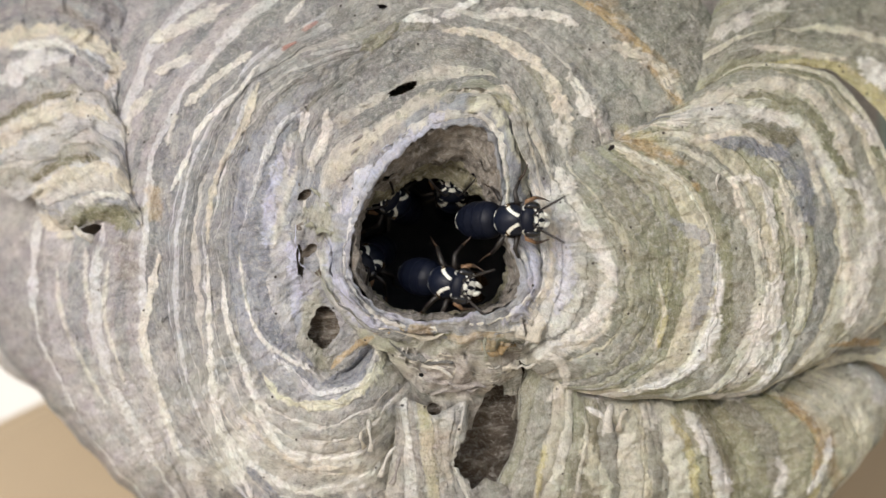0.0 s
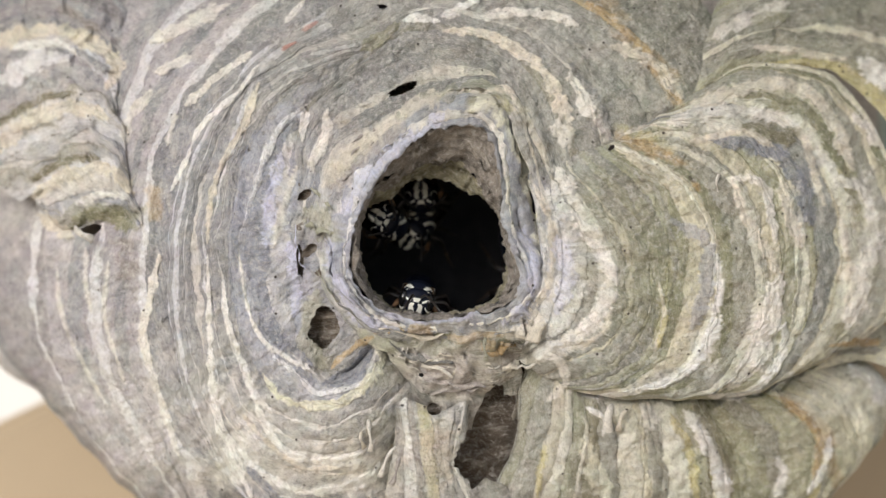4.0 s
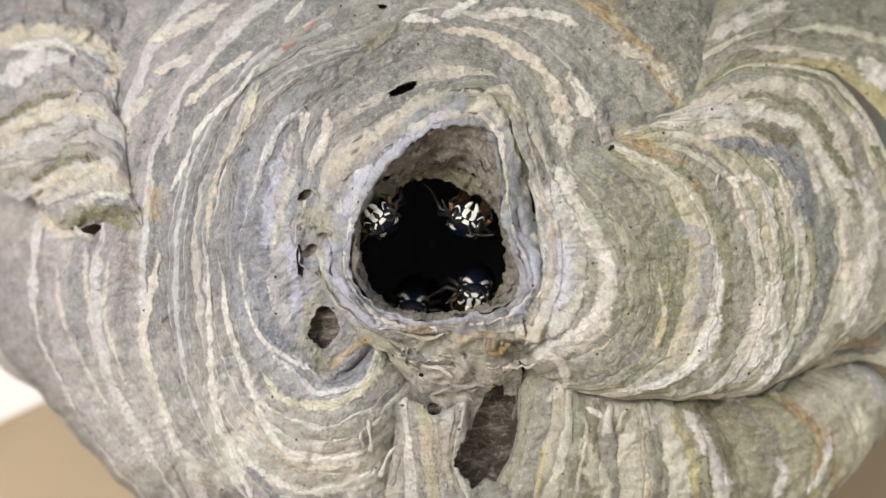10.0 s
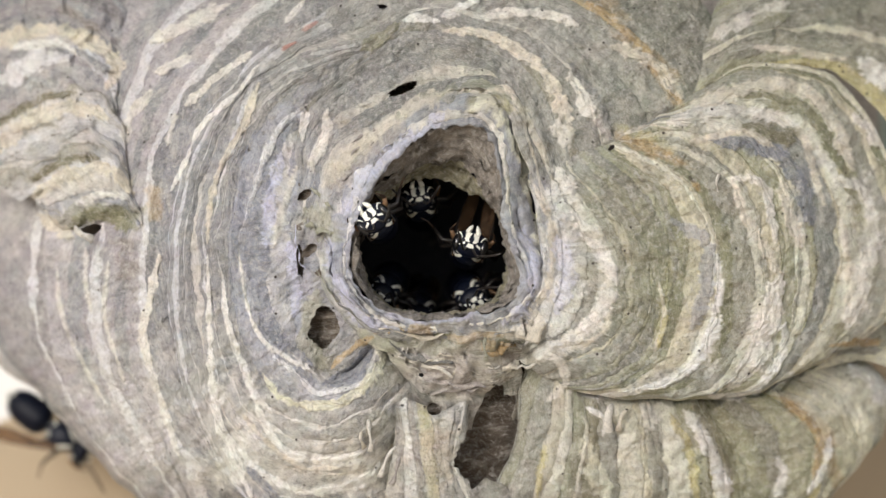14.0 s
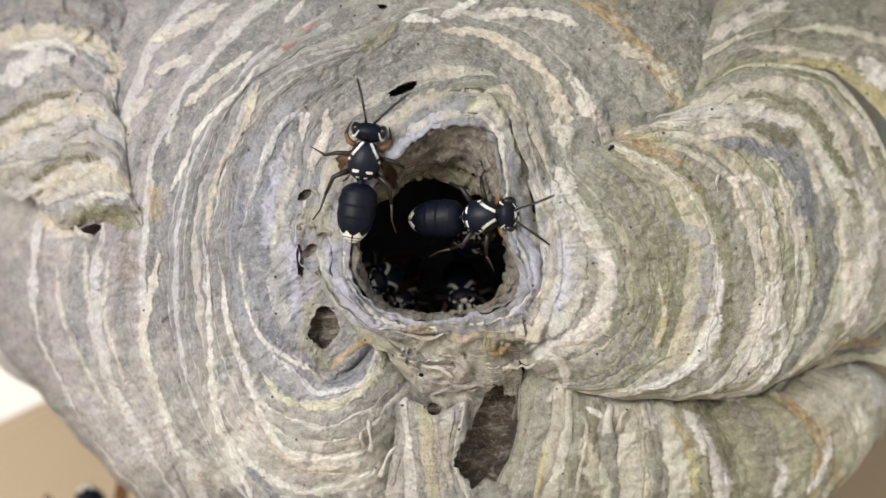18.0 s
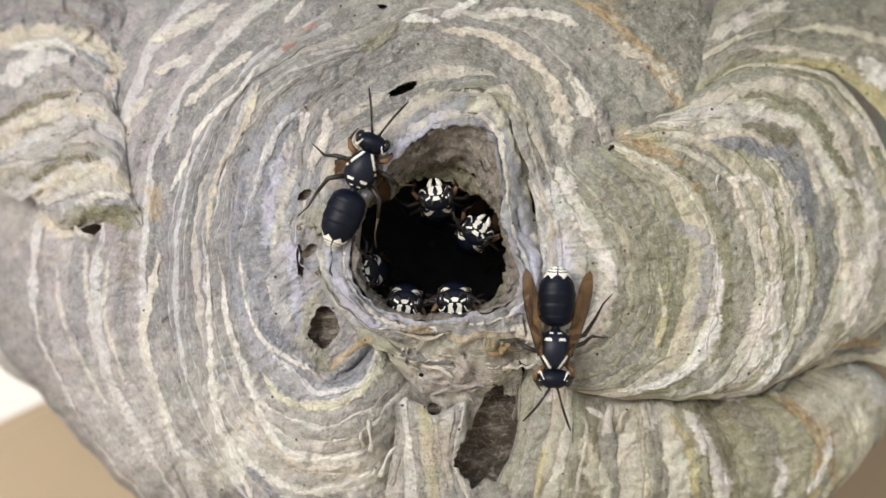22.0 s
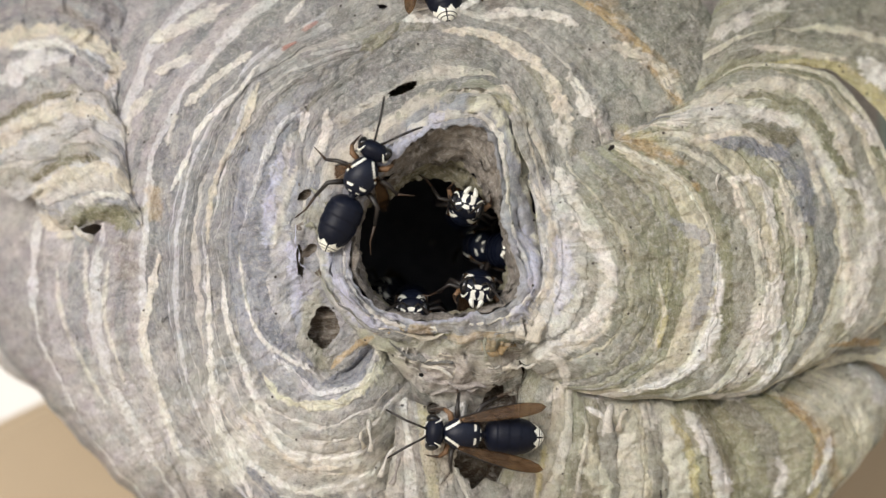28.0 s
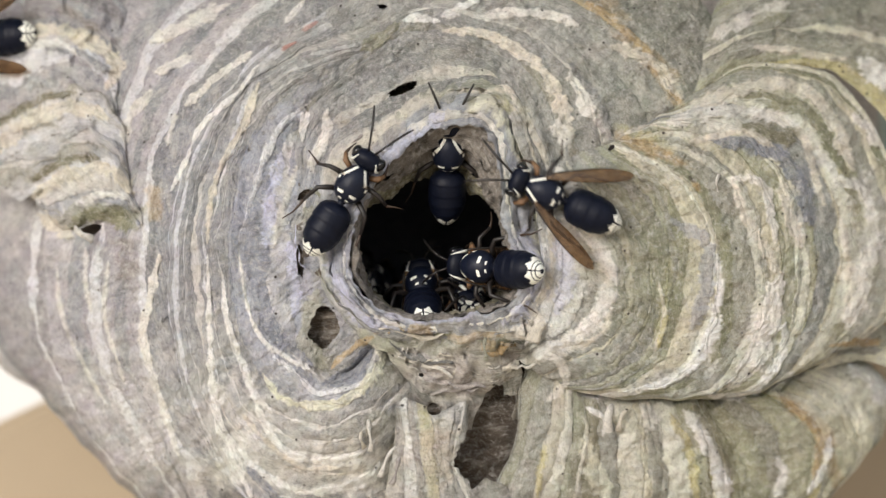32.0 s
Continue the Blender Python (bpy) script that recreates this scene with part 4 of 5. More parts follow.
for i in range(m):
    th = radians(33) + (math.pi - radians(33)) * i / (m - 1)
    for j in range(n):
        ph = 2 * math.pi * j / n
        r = 1 + 0.03 * math.sin(5 * ph + 3 * th) + 0.02 * math.sin(9 * th)
        pts.append((0.062 * r * math.sin(th) * math.cos(ph) + 0.003, 0.075 - 0.058 * r * math.cos(th), 0.062 * r * math.sin(th) * math.sin(ph) + 0.014))
back = mesh_object("back_shell", pts, grid_faces(m, n, True), PAPER, nest, "rounded back of the paper nest", uvs=[(p[0] * 1000, p[2] * 1000) for p in pts])
dyed(back, TONES["p"])

# ---- surroundings ----
def sheet(name, label, z, half, material):
    ob = mesh_object(name, [(-half, -half, z), (half, -half, z), (half, half, z), (-half, half, z)], [(0, 1, 2, 3)], material)
    return tagged(ob, label, "ground", kind="structure")


sheet("ground", "dry sandy tan ground reaching the horizon", 0.0, 3000.0, SAND)


# a tan painted board, against which the nest is built
bm = bmesh.new()
shape = [(-1200, 1324), (520, 497), (1900, 600), (1900, 3000), (-1200, 3000)]
near = [bm.verts.new(NEST @ site(u, v, 80)) for u, v in shape]
rear = [bm.verts.new(NEST @ (site(u, v, 80) + Vector((0, 0.02, 0)))) for u, v in shape]
bm.faces.new(near[::-1])
bm.faces.new(rear)
for i in range(5):
    bm.faces.new((near[i], near[(i + 1) % 5], rear[(i + 1) % 5], rear[i]))
bmesh.ops.recalc_face_normals(bm, faces=bm.faces)
bmesh.ops.bevel(bm, geom=bm.edges[:], offset=0.002, segments=3, affect="EDGES")
me = bpy.data.meshes.new("board_behind")
bm.to_mesh(me)
bm.free()
me.materials.append(TAN_PAINT)
tagged(new("board_behind", me), "smooth tan painted board behind the paper nest", "board", kind="structure")

# a long white wall far behind
bm = bmesh.new()
bmesh.ops.create_cube(bm, size=1.0)
bmesh.ops.scale(bm, vec=(70.0, 0.3, 3.4), verts=bm.verts)
bmesh.ops.bevel(bm, geom=bm.edges[:], offset=0.03, segments=1, affect="EDGES")
bmesh.ops.translate(bm, vec=(0, 60.0, 1.7), verts=bm.verts)
me = bpy.data.meshes.new("wall_far")
bm.to_mesh(me)
bm.free()
me.materials.append(PALE)
tagged(new("wall_far", me), "plain white painted wall far behind the nest", "wall", kind="structure")


# an unseen wide eave, added to carry the nest and dim sky light on its top
bm = bmesh.new()
for k in range(12):
    made = bmesh.ops.create_cube(bm, size=1.0)["verts"]
    bmesh.ops.scale(bm, vec=(0.142, 2.6, 0.02), verts=made)
    bmesh.ops.translate(bm, vec=(-0.82 + 0.15 * k, 1.27, 1.889 + 0.001 * (k % 2)), verts=made)
bmesh.ops.bevel(bm, geom=bm.edges[:], offset=0.003, segments=1, affect="EDGES")
me = bpy.data.meshes.new("ceiling_eave")
bm.to_mesh(me)
bm.free()
me.materials.append(BOARD)
tagged(new("ceiling_eave", me), "unseen grey teal eave boards, added over the nest", "eave", kind="structure")

# ---- hornets ----
MM = 0.001


def egg(half, n=40, m=28, shape=None, marks=None, at=(0, 0, 0)):
    """An egg-like body of half sizes in mm, its long way along y. marks(x, y, z) in unit space tells which faces take material 1."""
    bm = bmesh.new()
    rows = []
    for i in range(m + 1):
        th = math.pi * i / m
        y, r = math.cos(th), math.sin(th)
        ring = []
        for j in range(n):
            ph = 2 * math.pi * j / n
            x, z = r * math.cos(ph), r * math.sin(ph)
            p = (x, y, z) if shape is None else shape(x, y, z)
            ring.append(bm.verts.new((at[0] * MM + p[0] * half[0] * MM, at[1] * MM + p[1] * half[1] * MM, at[2] * MM + p[2] * half[2] * MM)))
        rows.append(ring)
    for i in range(m):
        for j in range(n):
            k = (j + 1) % n
            f = bm.faces.new((rows[i][j], rows[i][k], rows[i + 1][k], rows[i + 1][j]))
            if marks is not None:
                th, ph = math.pi * (i + 0.5) / m, 2 * math.pi * (j + 0.5) / n
                if marks(math.sin(th) * math.cos(ph), math.cos(th), math.sin(th) * math.sin(ph)):
                    f.material_index = 1
    bmesh.ops.remove_doubles(bm, verts=bm.verts, dist=1e-7)
    return bm


def tube(points, radii, n=7):
    """A tapering tube along points, in mm."""
    bm = bmesh.new()
    rings = []
    for i, p in enumerate(points):
        a, b = Vector(points[max(0, i - 1)]), Vector(points[min(len(points) - 1, i + 1)])
        q = (b - a).to_track_quat("Z", "Y")
        rings.append([bm.verts.new((Vector(p) + q @ Vector((radii[i] * math.cos(t), radii[i] * math.sin(t), 0))) * MM) for t in np.linspace(0, 2 * math.pi, n, endpoint=False)])
    for a, b in zip(rings, rings[1:]):
        for j in range(n):
            bm.faces.new((a[j], a[(j + 1) % n], b[(j + 1) % n], b[j]))
    bm.faces.new(rings[0][::-1])
    bm.faces.new(rings[-1])
    return bm


def thorax_marks(x, y, z):
    if z < 0.1:
        return False
    ax = abs(x)
    if y > 0.16 and abs(ax - (0.30 + 0.78 * (0.84 - y))) < 0.09 and y < 0.88:
        return True                                   # the collar's V
    if -0.63 < y < -0.47 and 0.22 < ax < 0.62 - 0.5 * abs(y + 0.5):
        return True                                   # two patches across the back
    if -0.87 < y < -0.81 and 0.12 < ax < 0.34:
        return True
    return abs(y - 0.02) < 0.10 and 0.86 < ax < 0.98


def tail_marks(x, y, z):
    """Ivory rings near the tip, with a dark middle line and dark joints."""
    edge = -0.66 - 0.05 * math.sin(14 * abs(x))
    if y > edge or y < -0.985 or abs(x) < 0.035 and z > 0:
        return False
    return not (-0.81 < y < -0.785 or -0.91 < y < -0.89)


def tail_shape(x, y, z):
    k = math.sqrt(1 + 1.25 * y * y) if y > 0 else 1 - 0.2 * y * y
    k *= 1.02 - 0.045 * ((y * 2.6 + 0.35) % 1.0)          # the rings overlap like scales
    return x * k, y, z * k * (1 - 0.1 * y)


def face_marks(x, y, z):
    """Ivory face: the shield with its dark dagger, the plate above it, the marks in the eyes' notches."""
    ax = abs(x)
    if y < 0.12:
        return False
    if -0.70 < z < 0.03 and ax < 0.40 - 0.5 * max(0, abs(z + 0.36) - 0.2):
        return ax > 0.15 - 0.26 * abs(z + 0.25) and z < 0.03 - 0.12 * ax
    if 0.10 < z < 0.40 and ax < 0.15 + 0.32 * (z - 0.1):
        return True
    return 0.34 < ax < 0.62 and abs(z - 0.10 - 0.55 * (ax - 0.34)) < 0.085


def leg(name, parent, points, radii, foot, material, label=""):
    """A leg to the shin, with its thin foot as a part of its own."""
    k = len(points) - foot
    ob = part(name, tube(points[:k], radii[:k], 8), material, parent, label)
    part("foot", tube(points[k - 1:], radii[k - 1:], 6), BROWN, ob, "thin brown foot")
    return ob


def build_hornet():
    h = new("hornet")
    part("thorax", egg((2.2, 2.75, 2.1), 80, 56, lambda x, y, z: (x * (1 - 0.10 * y), y, z), thorax_marks), [BLUE_SHEEN, IVORY], h, "black thorax with a painted blue sheen, an ivory V and spots")
    head = part("head", egg((2.2, 1.3, 1.8), 88, 60, None, face_marks, (0, 3.75, -0.25)), [BLACK, IVORY], h, "black head with an ivory face")
    for sx in (-1, 1):
        part("eye", egg((0.62, 0.80, 1.15), 18, 14, None, None, (sx * 1.72, 4.05, -0.05)), EYE, head, "glossy black eye")
        arc = []
        for i in range(15):
            a = radians(95 + 17 * i)
            y, z = 3.95 + 0.98 * math.cos(a), -0.05 + 1.28 * math.sin(a)
            arc.append((sx * 2.22 * math.sqrt(max(0.3, 1 - ((y - 3.75) / 1.3) ** 2 - ((z + 0.25) / 1.8) ** 2)), y, z))
        part("eye_ring", tube(arc, [0.06 + 0.17 * math.sin(math.pi * i / 14) ** 1.5 for i in range(15)], 6), IVORY, head, "thin ivory ring behind the eye")
        part("jaw", tube([(sx * 0.68, 4.3, -1.42), (sx * 0.62, 4.52, -1.75), (sx * 0.50, 4.55, -2.15), (sx * 0.26, 4.5, -2.55)], [0.32, 0.36, 0.29, 0.10], 10), IVORY, head, "ivory jaw")
        antenna = part("antenna", tube([(sx * 0.45, 4.8, 0.5), (sx * 0.85, 5.7, 1.1), (sx * 1.05, 6.2, 1.15)], [0.17, 0.15, 0.14]), LEG, head)
        part("whip", tube([(sx * 1.05, 6.2, 1.15), (sx * 1.6, 7.5, 0.95), (sx * 2.3, 8.9, 0.5), (sx * 2.9, 10.0, 0.0)], [0.14, 0.17, 0.17, 0.1]), LEG, antenna)
    neck = Matrix.Translation((0, 3.2 * MM, -0.2 * MM))
    head.matrix_basis = neck @ Matrix.Scale(1.05, 4) @ neck.inverted()
    part("waist", tube([(0, -2.3, -0.2), (0, -3.0, -0.35), (0, -3.6, -0.3)], [0.9, 0.45, 1.0], 12), BLACK, h)
    part("abdomen", egg((2.4, 2.95, 2.3), 80, 72, tail_shape, tail_marks, (0, -6.1, -0.6)), [BLACK, IVORY], h, "black abdomen with ivory rings at its tip")
    for sx in (-1, 1):
        leg("foreleg", h, [(sx * 1.2, 1.6, -1.2), (sx * 2.5, 2.2, -0.9), (sx * 3.0, 3.0, -1.6), (sx * 2.8, 4.0, -2.1), (sx * 2.5, 4.8, -2.4)], [0.36, 0.42, 0.26, 0.13, 0.06], 2, TAN, "amber foreleg")
        leg("middle_leg", h, [(sx * 1.4, 0.2, -1.3), (sx * 2.6, 0.5, -0.5), (sx * 3.8, 0.4, -0.3), (sx * 5.3, -0.2, -1.6), (sx * 6.3, 0.2, -2.2), (sx * 7.4, 0.6, -2.4)], [0.4, 0.36, 0.3, 0.2, 0.12, 0.07], 2, LEG)
        leg("hind_leg", h, [(sx * 1.3, -1.5, -1.3), (sx * 2.6, -2.1, -0.2), (sx * 3.7, -2.8, 0.1), (sx * 4.4, -5.2, -1.2), (sx * 4.8, -7.4, -2.1), (sx * 5.6, -9.0, -2.4)], [0.42, 0.38, 0.32, 0.22, 0.12, 0.07], 2, LEG)
    for sx in (-1, 1):
        bm = bmesh.new()
        L, W = 11.8, 2.0
        top, bot, front = [], [], []
        for i in range(21):
            q = i / 20
            w = W * (0.22 + 0.78 * math.sin(math.pi * min(1, q * 0.66 + 0.05)) ** 1.1) * math.sqrt(max(0, 1 - q ** 8))
            y = -q * L
            zz = 0.3 * math.sin(q * 3)
            front.append((sx * w * 0.5, y, zz + 0.02))
            for lst, dz in ((top, 0.025), (bot, -0.025)):
                lst.append([bm.verts.new((e * w * 0.5 * MM, y * MM, (zz + dz + 0.16 * math.sin(e * 6) * q) * MM)) for e in (-1, -0.6, -0.2, 0.2, 0.6, 1)])
        for lst in (top, bot):
            for a, b in zip(lst, lst[1:]):
                for j in range(5):
                    bm.faces.new((a[j], a[j + 1], b[j + 1], b[j]))
        for a, b, c, d in zip(top, top[1:], bot, bot[1:]):
            bm.faces.new((a[0], b[0], d[0], c[0]))
            bm.faces.new((a[5], b[5], d[5], c[5]))
        w = part("wing", bm, WING, h, "folded amber-brown wing")
        part("vein", tube(front[:16], [0.13 - 0.005 * i for i in range(16)], 6), LEG, w, "dark front vein")
        w.matrix_basis = pose(sx * 1.85 * MM, 0.7 * MM, 1.5 * MM, -3, sx * 12, sx * 17)
    return tagged(h, "black hornet with ivory markings and amber wings", "hornet", "hornets of the nest")


first_hornet = build_hornet()
SKIN_ALL = np.vstack(SKIN)


def skin_depth(u, v):
    """The depth of the nest's surface at a plan place."""
    near = np.hypot(SKIN_ALL[:, 0] - u, SKIN_ALL[:, 1] - v)
    k = np.argsort(near)[:12]
    return float(SKIN_ALL[k, 2].min())


def perch(u, v, way, rear=0.0, depth=None, lean=0.0):
    """A hornet's pose: its thorax at the plan place (u, v); way: where the head points, degrees from the right
    against the clock; rear: how far the head is raised towards the viewer; depth: mm, else on the nest's skin."""
    if depth is None:
        a = radians(way)
        # the thorax, and no deeper than the step that the head climbs over
        depth = min(skin_depth(u, v) - 2.4, skin_depth(u + 55 * math.cos(a), v - 55 * math.sin(a)) - 1.6)
        # lie along the skin, from the head's place to the tail's
        behind = skin_depth(u - 125 * math.cos(a), v + 125 * math.sin(a)) - 2.6
        rear += math.degrees(math.atan2(max(-5.0, min(1.5, behind - depth)), 9.4))
    p = site(u, v, depth)
    a, r = radians(way), radians(rear)
    d = Vector((math.cos(a), 0, math.sin(a)))
    out = Vector((0, -1, 0))
    f = d * math.cos(r) + out * math.sin(r)
    up = out * math.cos(r) - d * math.sin(r)
    side = f.cross(up)
    m = Matrix((side, f, up)).transposed().to_4x4()
    m.translation = p
    return NEST @ m @ pose(0, 0, 0, 0, lean, 0)

# ---- the sixteen hornets and their ways ----
# for each: how far the folded wings swing out, how far they droop (degrees), when they beat
HIVE, WINGS = [], []
KEPT = [(40, 84, [(16.9, 32.0)]), (11, -3, []), (12, -3, [(0.6, 0.9), (6.8, 7.2)]), (20, 72, []), (16, -3, [(2.65, 2.9)]), (-4, 2, [(0.9, 1.12)]), (20, 58, [(1.7, 1.95)]), (5, -3, [(23.9, 24.2)]),
        (22, -3, [(7.2, 7.6)]), (15, -3, []), (36, -3, [(31.02, 31.3)]), (24, -3, []), (20, 58, [(29.6, 30.3)]), (20, 58, [(30.5, 31.4)]), (20, 72, []), (20, -3, [])]
for k in range(len(KEPT)):
    h = first_hornet if k == 0 else copy_thing(first_hornet, Matrix())
    HIVE.append(h)
    WINGS.append([c for c in h.children if c.name.startswith("wing")])
    if k in (0, 12):                     # two with longer bodies
        waist = Matrix.Translation((0, -3.5 * MM, 0))
        for c in h.children:
            if c.name.startswith("abdomen"):
                c.matrix_basis = waist @ Matrix.Diagonal((1.06, 1.38, 1.03, 1)) @ waist.inverted()


def wing_pose(side, swing, droop):
    return pose(side * 1.85 * MM, 0.7 * MM, 1.5 * MM, droop, side * 12, side * swing)


# laid close on the back until then
FOLDED = {1: 18.5, 2: 0.1, 4: 0.25, 7: 23.0, 8: 5.85, 9: 23.3, 10: 29.2}


def beat_wings():
    """Wings rest on the back, and beat in flight and while fanning."""
    for k, ((swing, droop, spans), pair) in enumerate(zip(KEPT, WINGS)):
        for side, w in zip((-1, 1), pair):
            if not spans and k not in FOLDED:
                w.matrix_basis = wing_pose(side, swing, droop)
                continue
            rows = [(0.0, wing_pose(side, swing, droop))]
            if k in FOLDED:
                rows = [(0.0, wing_pose(side, 20, 72)), (FOLDED[k], wing_pose(side, 20, 72)), (FOLDED[k] + 0.2, wing_pose(side, swing, droop))]
            for t0, t1 in spans:
                fan = k == 0
                rows.append((t0 - 0.07, wing_pose(side, swing, droop)))
                for i in range(int((t1 - t0) * FPS)):
                    up = i % 2
                    rows.append((t0 + i / FPS, wing_pose(side, swing + 25 * up, droop - 16 * up) if fan else wing_pose(side, 80, 28 - 62 * up)))
                rows.append((t1, wing_pose(side, swing, droop)))
            if rows[-1][0] < 32.0:
                rows.append((32.0, wing_pose(side, swing, droop)))
            walk(w, rows)


HIPS = dict(foreleg=(1.2, 1.6, -1.2), middle_leg=(1.4, 0.2, -1.3), hind_leg=(1.3, -1.5, -1.3))


def step_legs(k, spans, pace=0.12, reach=15):
    """The legs swing in turn while the hornet walks, and stand still between."""
    for i, c in enumerate([c for c in HIVE[k].children if c.name.split(".")[0] in HIPS]):
        x, y, z = HIPS[c.name.split(".")[0]]
        side = -1 if i < 3 else 1
        hip = Matrix.Translation((side * x * MM, y * MM, z * MM))
        phase = (i % 3 + (i >= 3)) % 2
        rows = [(0.0, Matrix())]
        for t0, t1 in spans:
            n = max(2, int((t1 - t0) / pace))
            rows.append((max(t0 - 0.05, rows[-1][0] + 0.04), Matrix()))
            for j in range(1, n):
                a = reach * (1 if (j + phase) % 2 else -1) * side
                rows.append((t0 + (t1 - t0) * j / n, hip @ pose(0, 0, 0, 0, -abs(a) * 0.3 * side * ((j + phase) % 2), a) @ hip.inverted()))
            if t1 < 31.95:
                rows.append((t1, Matrix()))
        rows.append((32.0, Matrix()))
        walk(c, rows)


def sway_antennae(k, t0, t1, seed):
    """The feelers turn to and fro, each in its own time."""
    rng = random.Random(seed)
    for head in [c for c in HIVE[k].children if c.name.startswith("head")]:
        for side, c in zip((-1, 1), [c for c in head.children if c.name.startswith("antenna")]):
            base = Matrix.Translation((side * 0.45 * MM, 4.8 * MM, 0.5 * MM))
            rows, t = [(0.0, Matrix())], max(t0, 0.2)
            while t < min(t1, 31.6):
                rows.append((t, base @ pose(0, 0, 0, rng.uniform(-14, 10), 0, rng.uniform(-20, 20)) @ base.inverted()))
                t += rng.uniform(0.3, 0.8)
            rows.append((32.0, Matrix()))
            walk(c, rows)


def on(t, u, v, way, rear=0.0, depth=None, lean=0.0):
    """A row: the thorax at a plan place."""
    return t, perch(u, v, way, rear, depth, lean)


def face(t, u, v, way=270, rear=55, depth=6.0, lean=0.0):
    """A row: the head at a plan place, the body behind it."""
    m = perch(u, v, way, min(86, rear + 32), depth, lean)
    return t, m @ pose(0, -3.9 * MM, 0)


def crawl(k, *rows):
    walk(HIVE[k], rows)


def motions():
    beat_wings()
    for k, spans in ((1, [(18.0, 25.5), (27.5, 31.0)]), (4, [(0.4, 1.2), (1.7, 2.6)]), (2, [(0.1, 0.6)]), (7, [(23.2, 24.0)]), (8, [(5.9, 7.2)]), (9, [(23.4, 31.9)]), (10, [(28.8, 31.0)]),
                     (11, [(28.6, 31.9)]), (12, [(30.3, 31.2)]), (15, [(11.5, 18.0)])):
        step_legs(k, spans)
    for k, t0, t1 in ((0, 16.5, 32), (1, 17, 31), (3, 5, 30), (9, 20, 32), (11, 29, 32), (14, 8, 31), (7, 3, 24), (10, 28, 31)):
        sway_antennae(k, t0, t1, 70 + k)
    # sits inside, then climbs out on the rim and fans
    crawl(0, face(0, 685, 350, 150, 40, 10), face(2.6, 685, 350, 150, 40, 10), face(3.5, 690, 385, 150, 45, 14), face(5.5, 655, 400, 150, 45, 17),
          face(7.2, 668, 372, 140, 50, 8), face(8, 672, 385, 140, 55, 5), face(10, 675, 390, 138, 55, 4), face(11, 678, 393, 140, 58, 3.2), face(12, 680, 388, 138, 58, 2.2),
          face(13, 674, 392, 136, 56, 1), face(14, 662, 390, 130, 50, 0), face(14.5, 650, 378, 120, 40, 0), on(16.5, 683, 325, 88, 12, 1), on(16.8, 668, 318, 84, 6, 0),
          on(17, 658, 306, 82, 4, -1.5), on(18, 645, 284, 81, 3, -2), on(20, 640, 288, 69, 3, -2), on(21, 645, 300, 68, 3, -2), on(22, 640, 300, 68, 3, -2), on(24, 637, 298, 66, 3, -2),
          on(25, 635, 303, 65, 3, -2), on(28, 640, 312, 64, 3, -2), on(29, 643, 318, 62, 3, -2), on(30, 640, 328, 58, 3, -2), on(31, 640, 325, 60, 3, -2), on(32, 624, 326, 58, 3, -2))
    # comes up late, crosses the rim and wanders down
    crawl(1, on(0, 600, 330, 80, 0, 27), on(11, 600, 330, 80, 0, 27), face(13, 735, 350, 100, 45, 16), face(14, 742, 354, 100, 45, 13), face(14.5, 765, 350, 80, 45, 11), on(16.5, 838, 345, 62, 55, 4),
          on(17, 832, 356, 58, 62, 4), on(17.4, 842, 362, 30, 42, 4), on(18, 853, 383, 3, 26, 2), on(18.6, 862, 400, -18, 14, 1), on(19, 886, 415, -22, 15, -0.5), on(19.5, 910, 415, -20, 11, -1.5),
          on(20, 938, 440, -42, 14, -2.5), on(20.5, 968, 468, -50, 0), on(21, 1000, 532, -66), on(21.5, 972, 575, -84), on(22, 982, 620, -92), on(22.5, 950, 645, -108),
          on(23, 944, 676, -122), on(23.5, 940, 690, -118), on(24, 962, 722, -122), on(24.5, 955, 715, -108), on(25, 930, 724, -130), on(25.5, 890, 752, -138), on(27.5, 830, 770, -165),
          on(28, 818, 768, -183), on(28.4, 800, 775, -176), on(28.7, 775, 790, -172), on(29, 756, 796, -174), on(29.6, 735, 838, -140), on(30, 748, 866, -104), on(30.3, 765, 875, -96),
          on(30.6, 752, 935, -92), on(31, 756, 985, -90), on(32, 750, 1160, -90))
    # leaves at once; a visitor comes back to the entrance
    crawl(2, on(0, 905, 390, 0, 48, -1), on(0.05, 906, 390, -1, 46, -1), on(0.1, 930, 396, -5, 0, -2), on(0.3, 1022, 455, -30), on(0.4, 1075, 545, -60), on(0.5, 1120, 640, -72), on(0.6, 1180, 710, -70),
          on(0.8, 1260, 1000, -60, 0, -20), on(6.9, 1800, 1100, -240, 0, -60), on(7.08, 1650, 950, -240, 0, -60), on(7.14, 1100, 600, -250, 0, -25), on(7.2, 914, 395, -260, 0, -3), on(7.3, 870, 390, -265, -30, 10),
          on(7.5, 940, 400, -265, -20, 24), on(9, 985, 400, -265, 0, 26), on(32, 985, 400, -265, 0, 26))
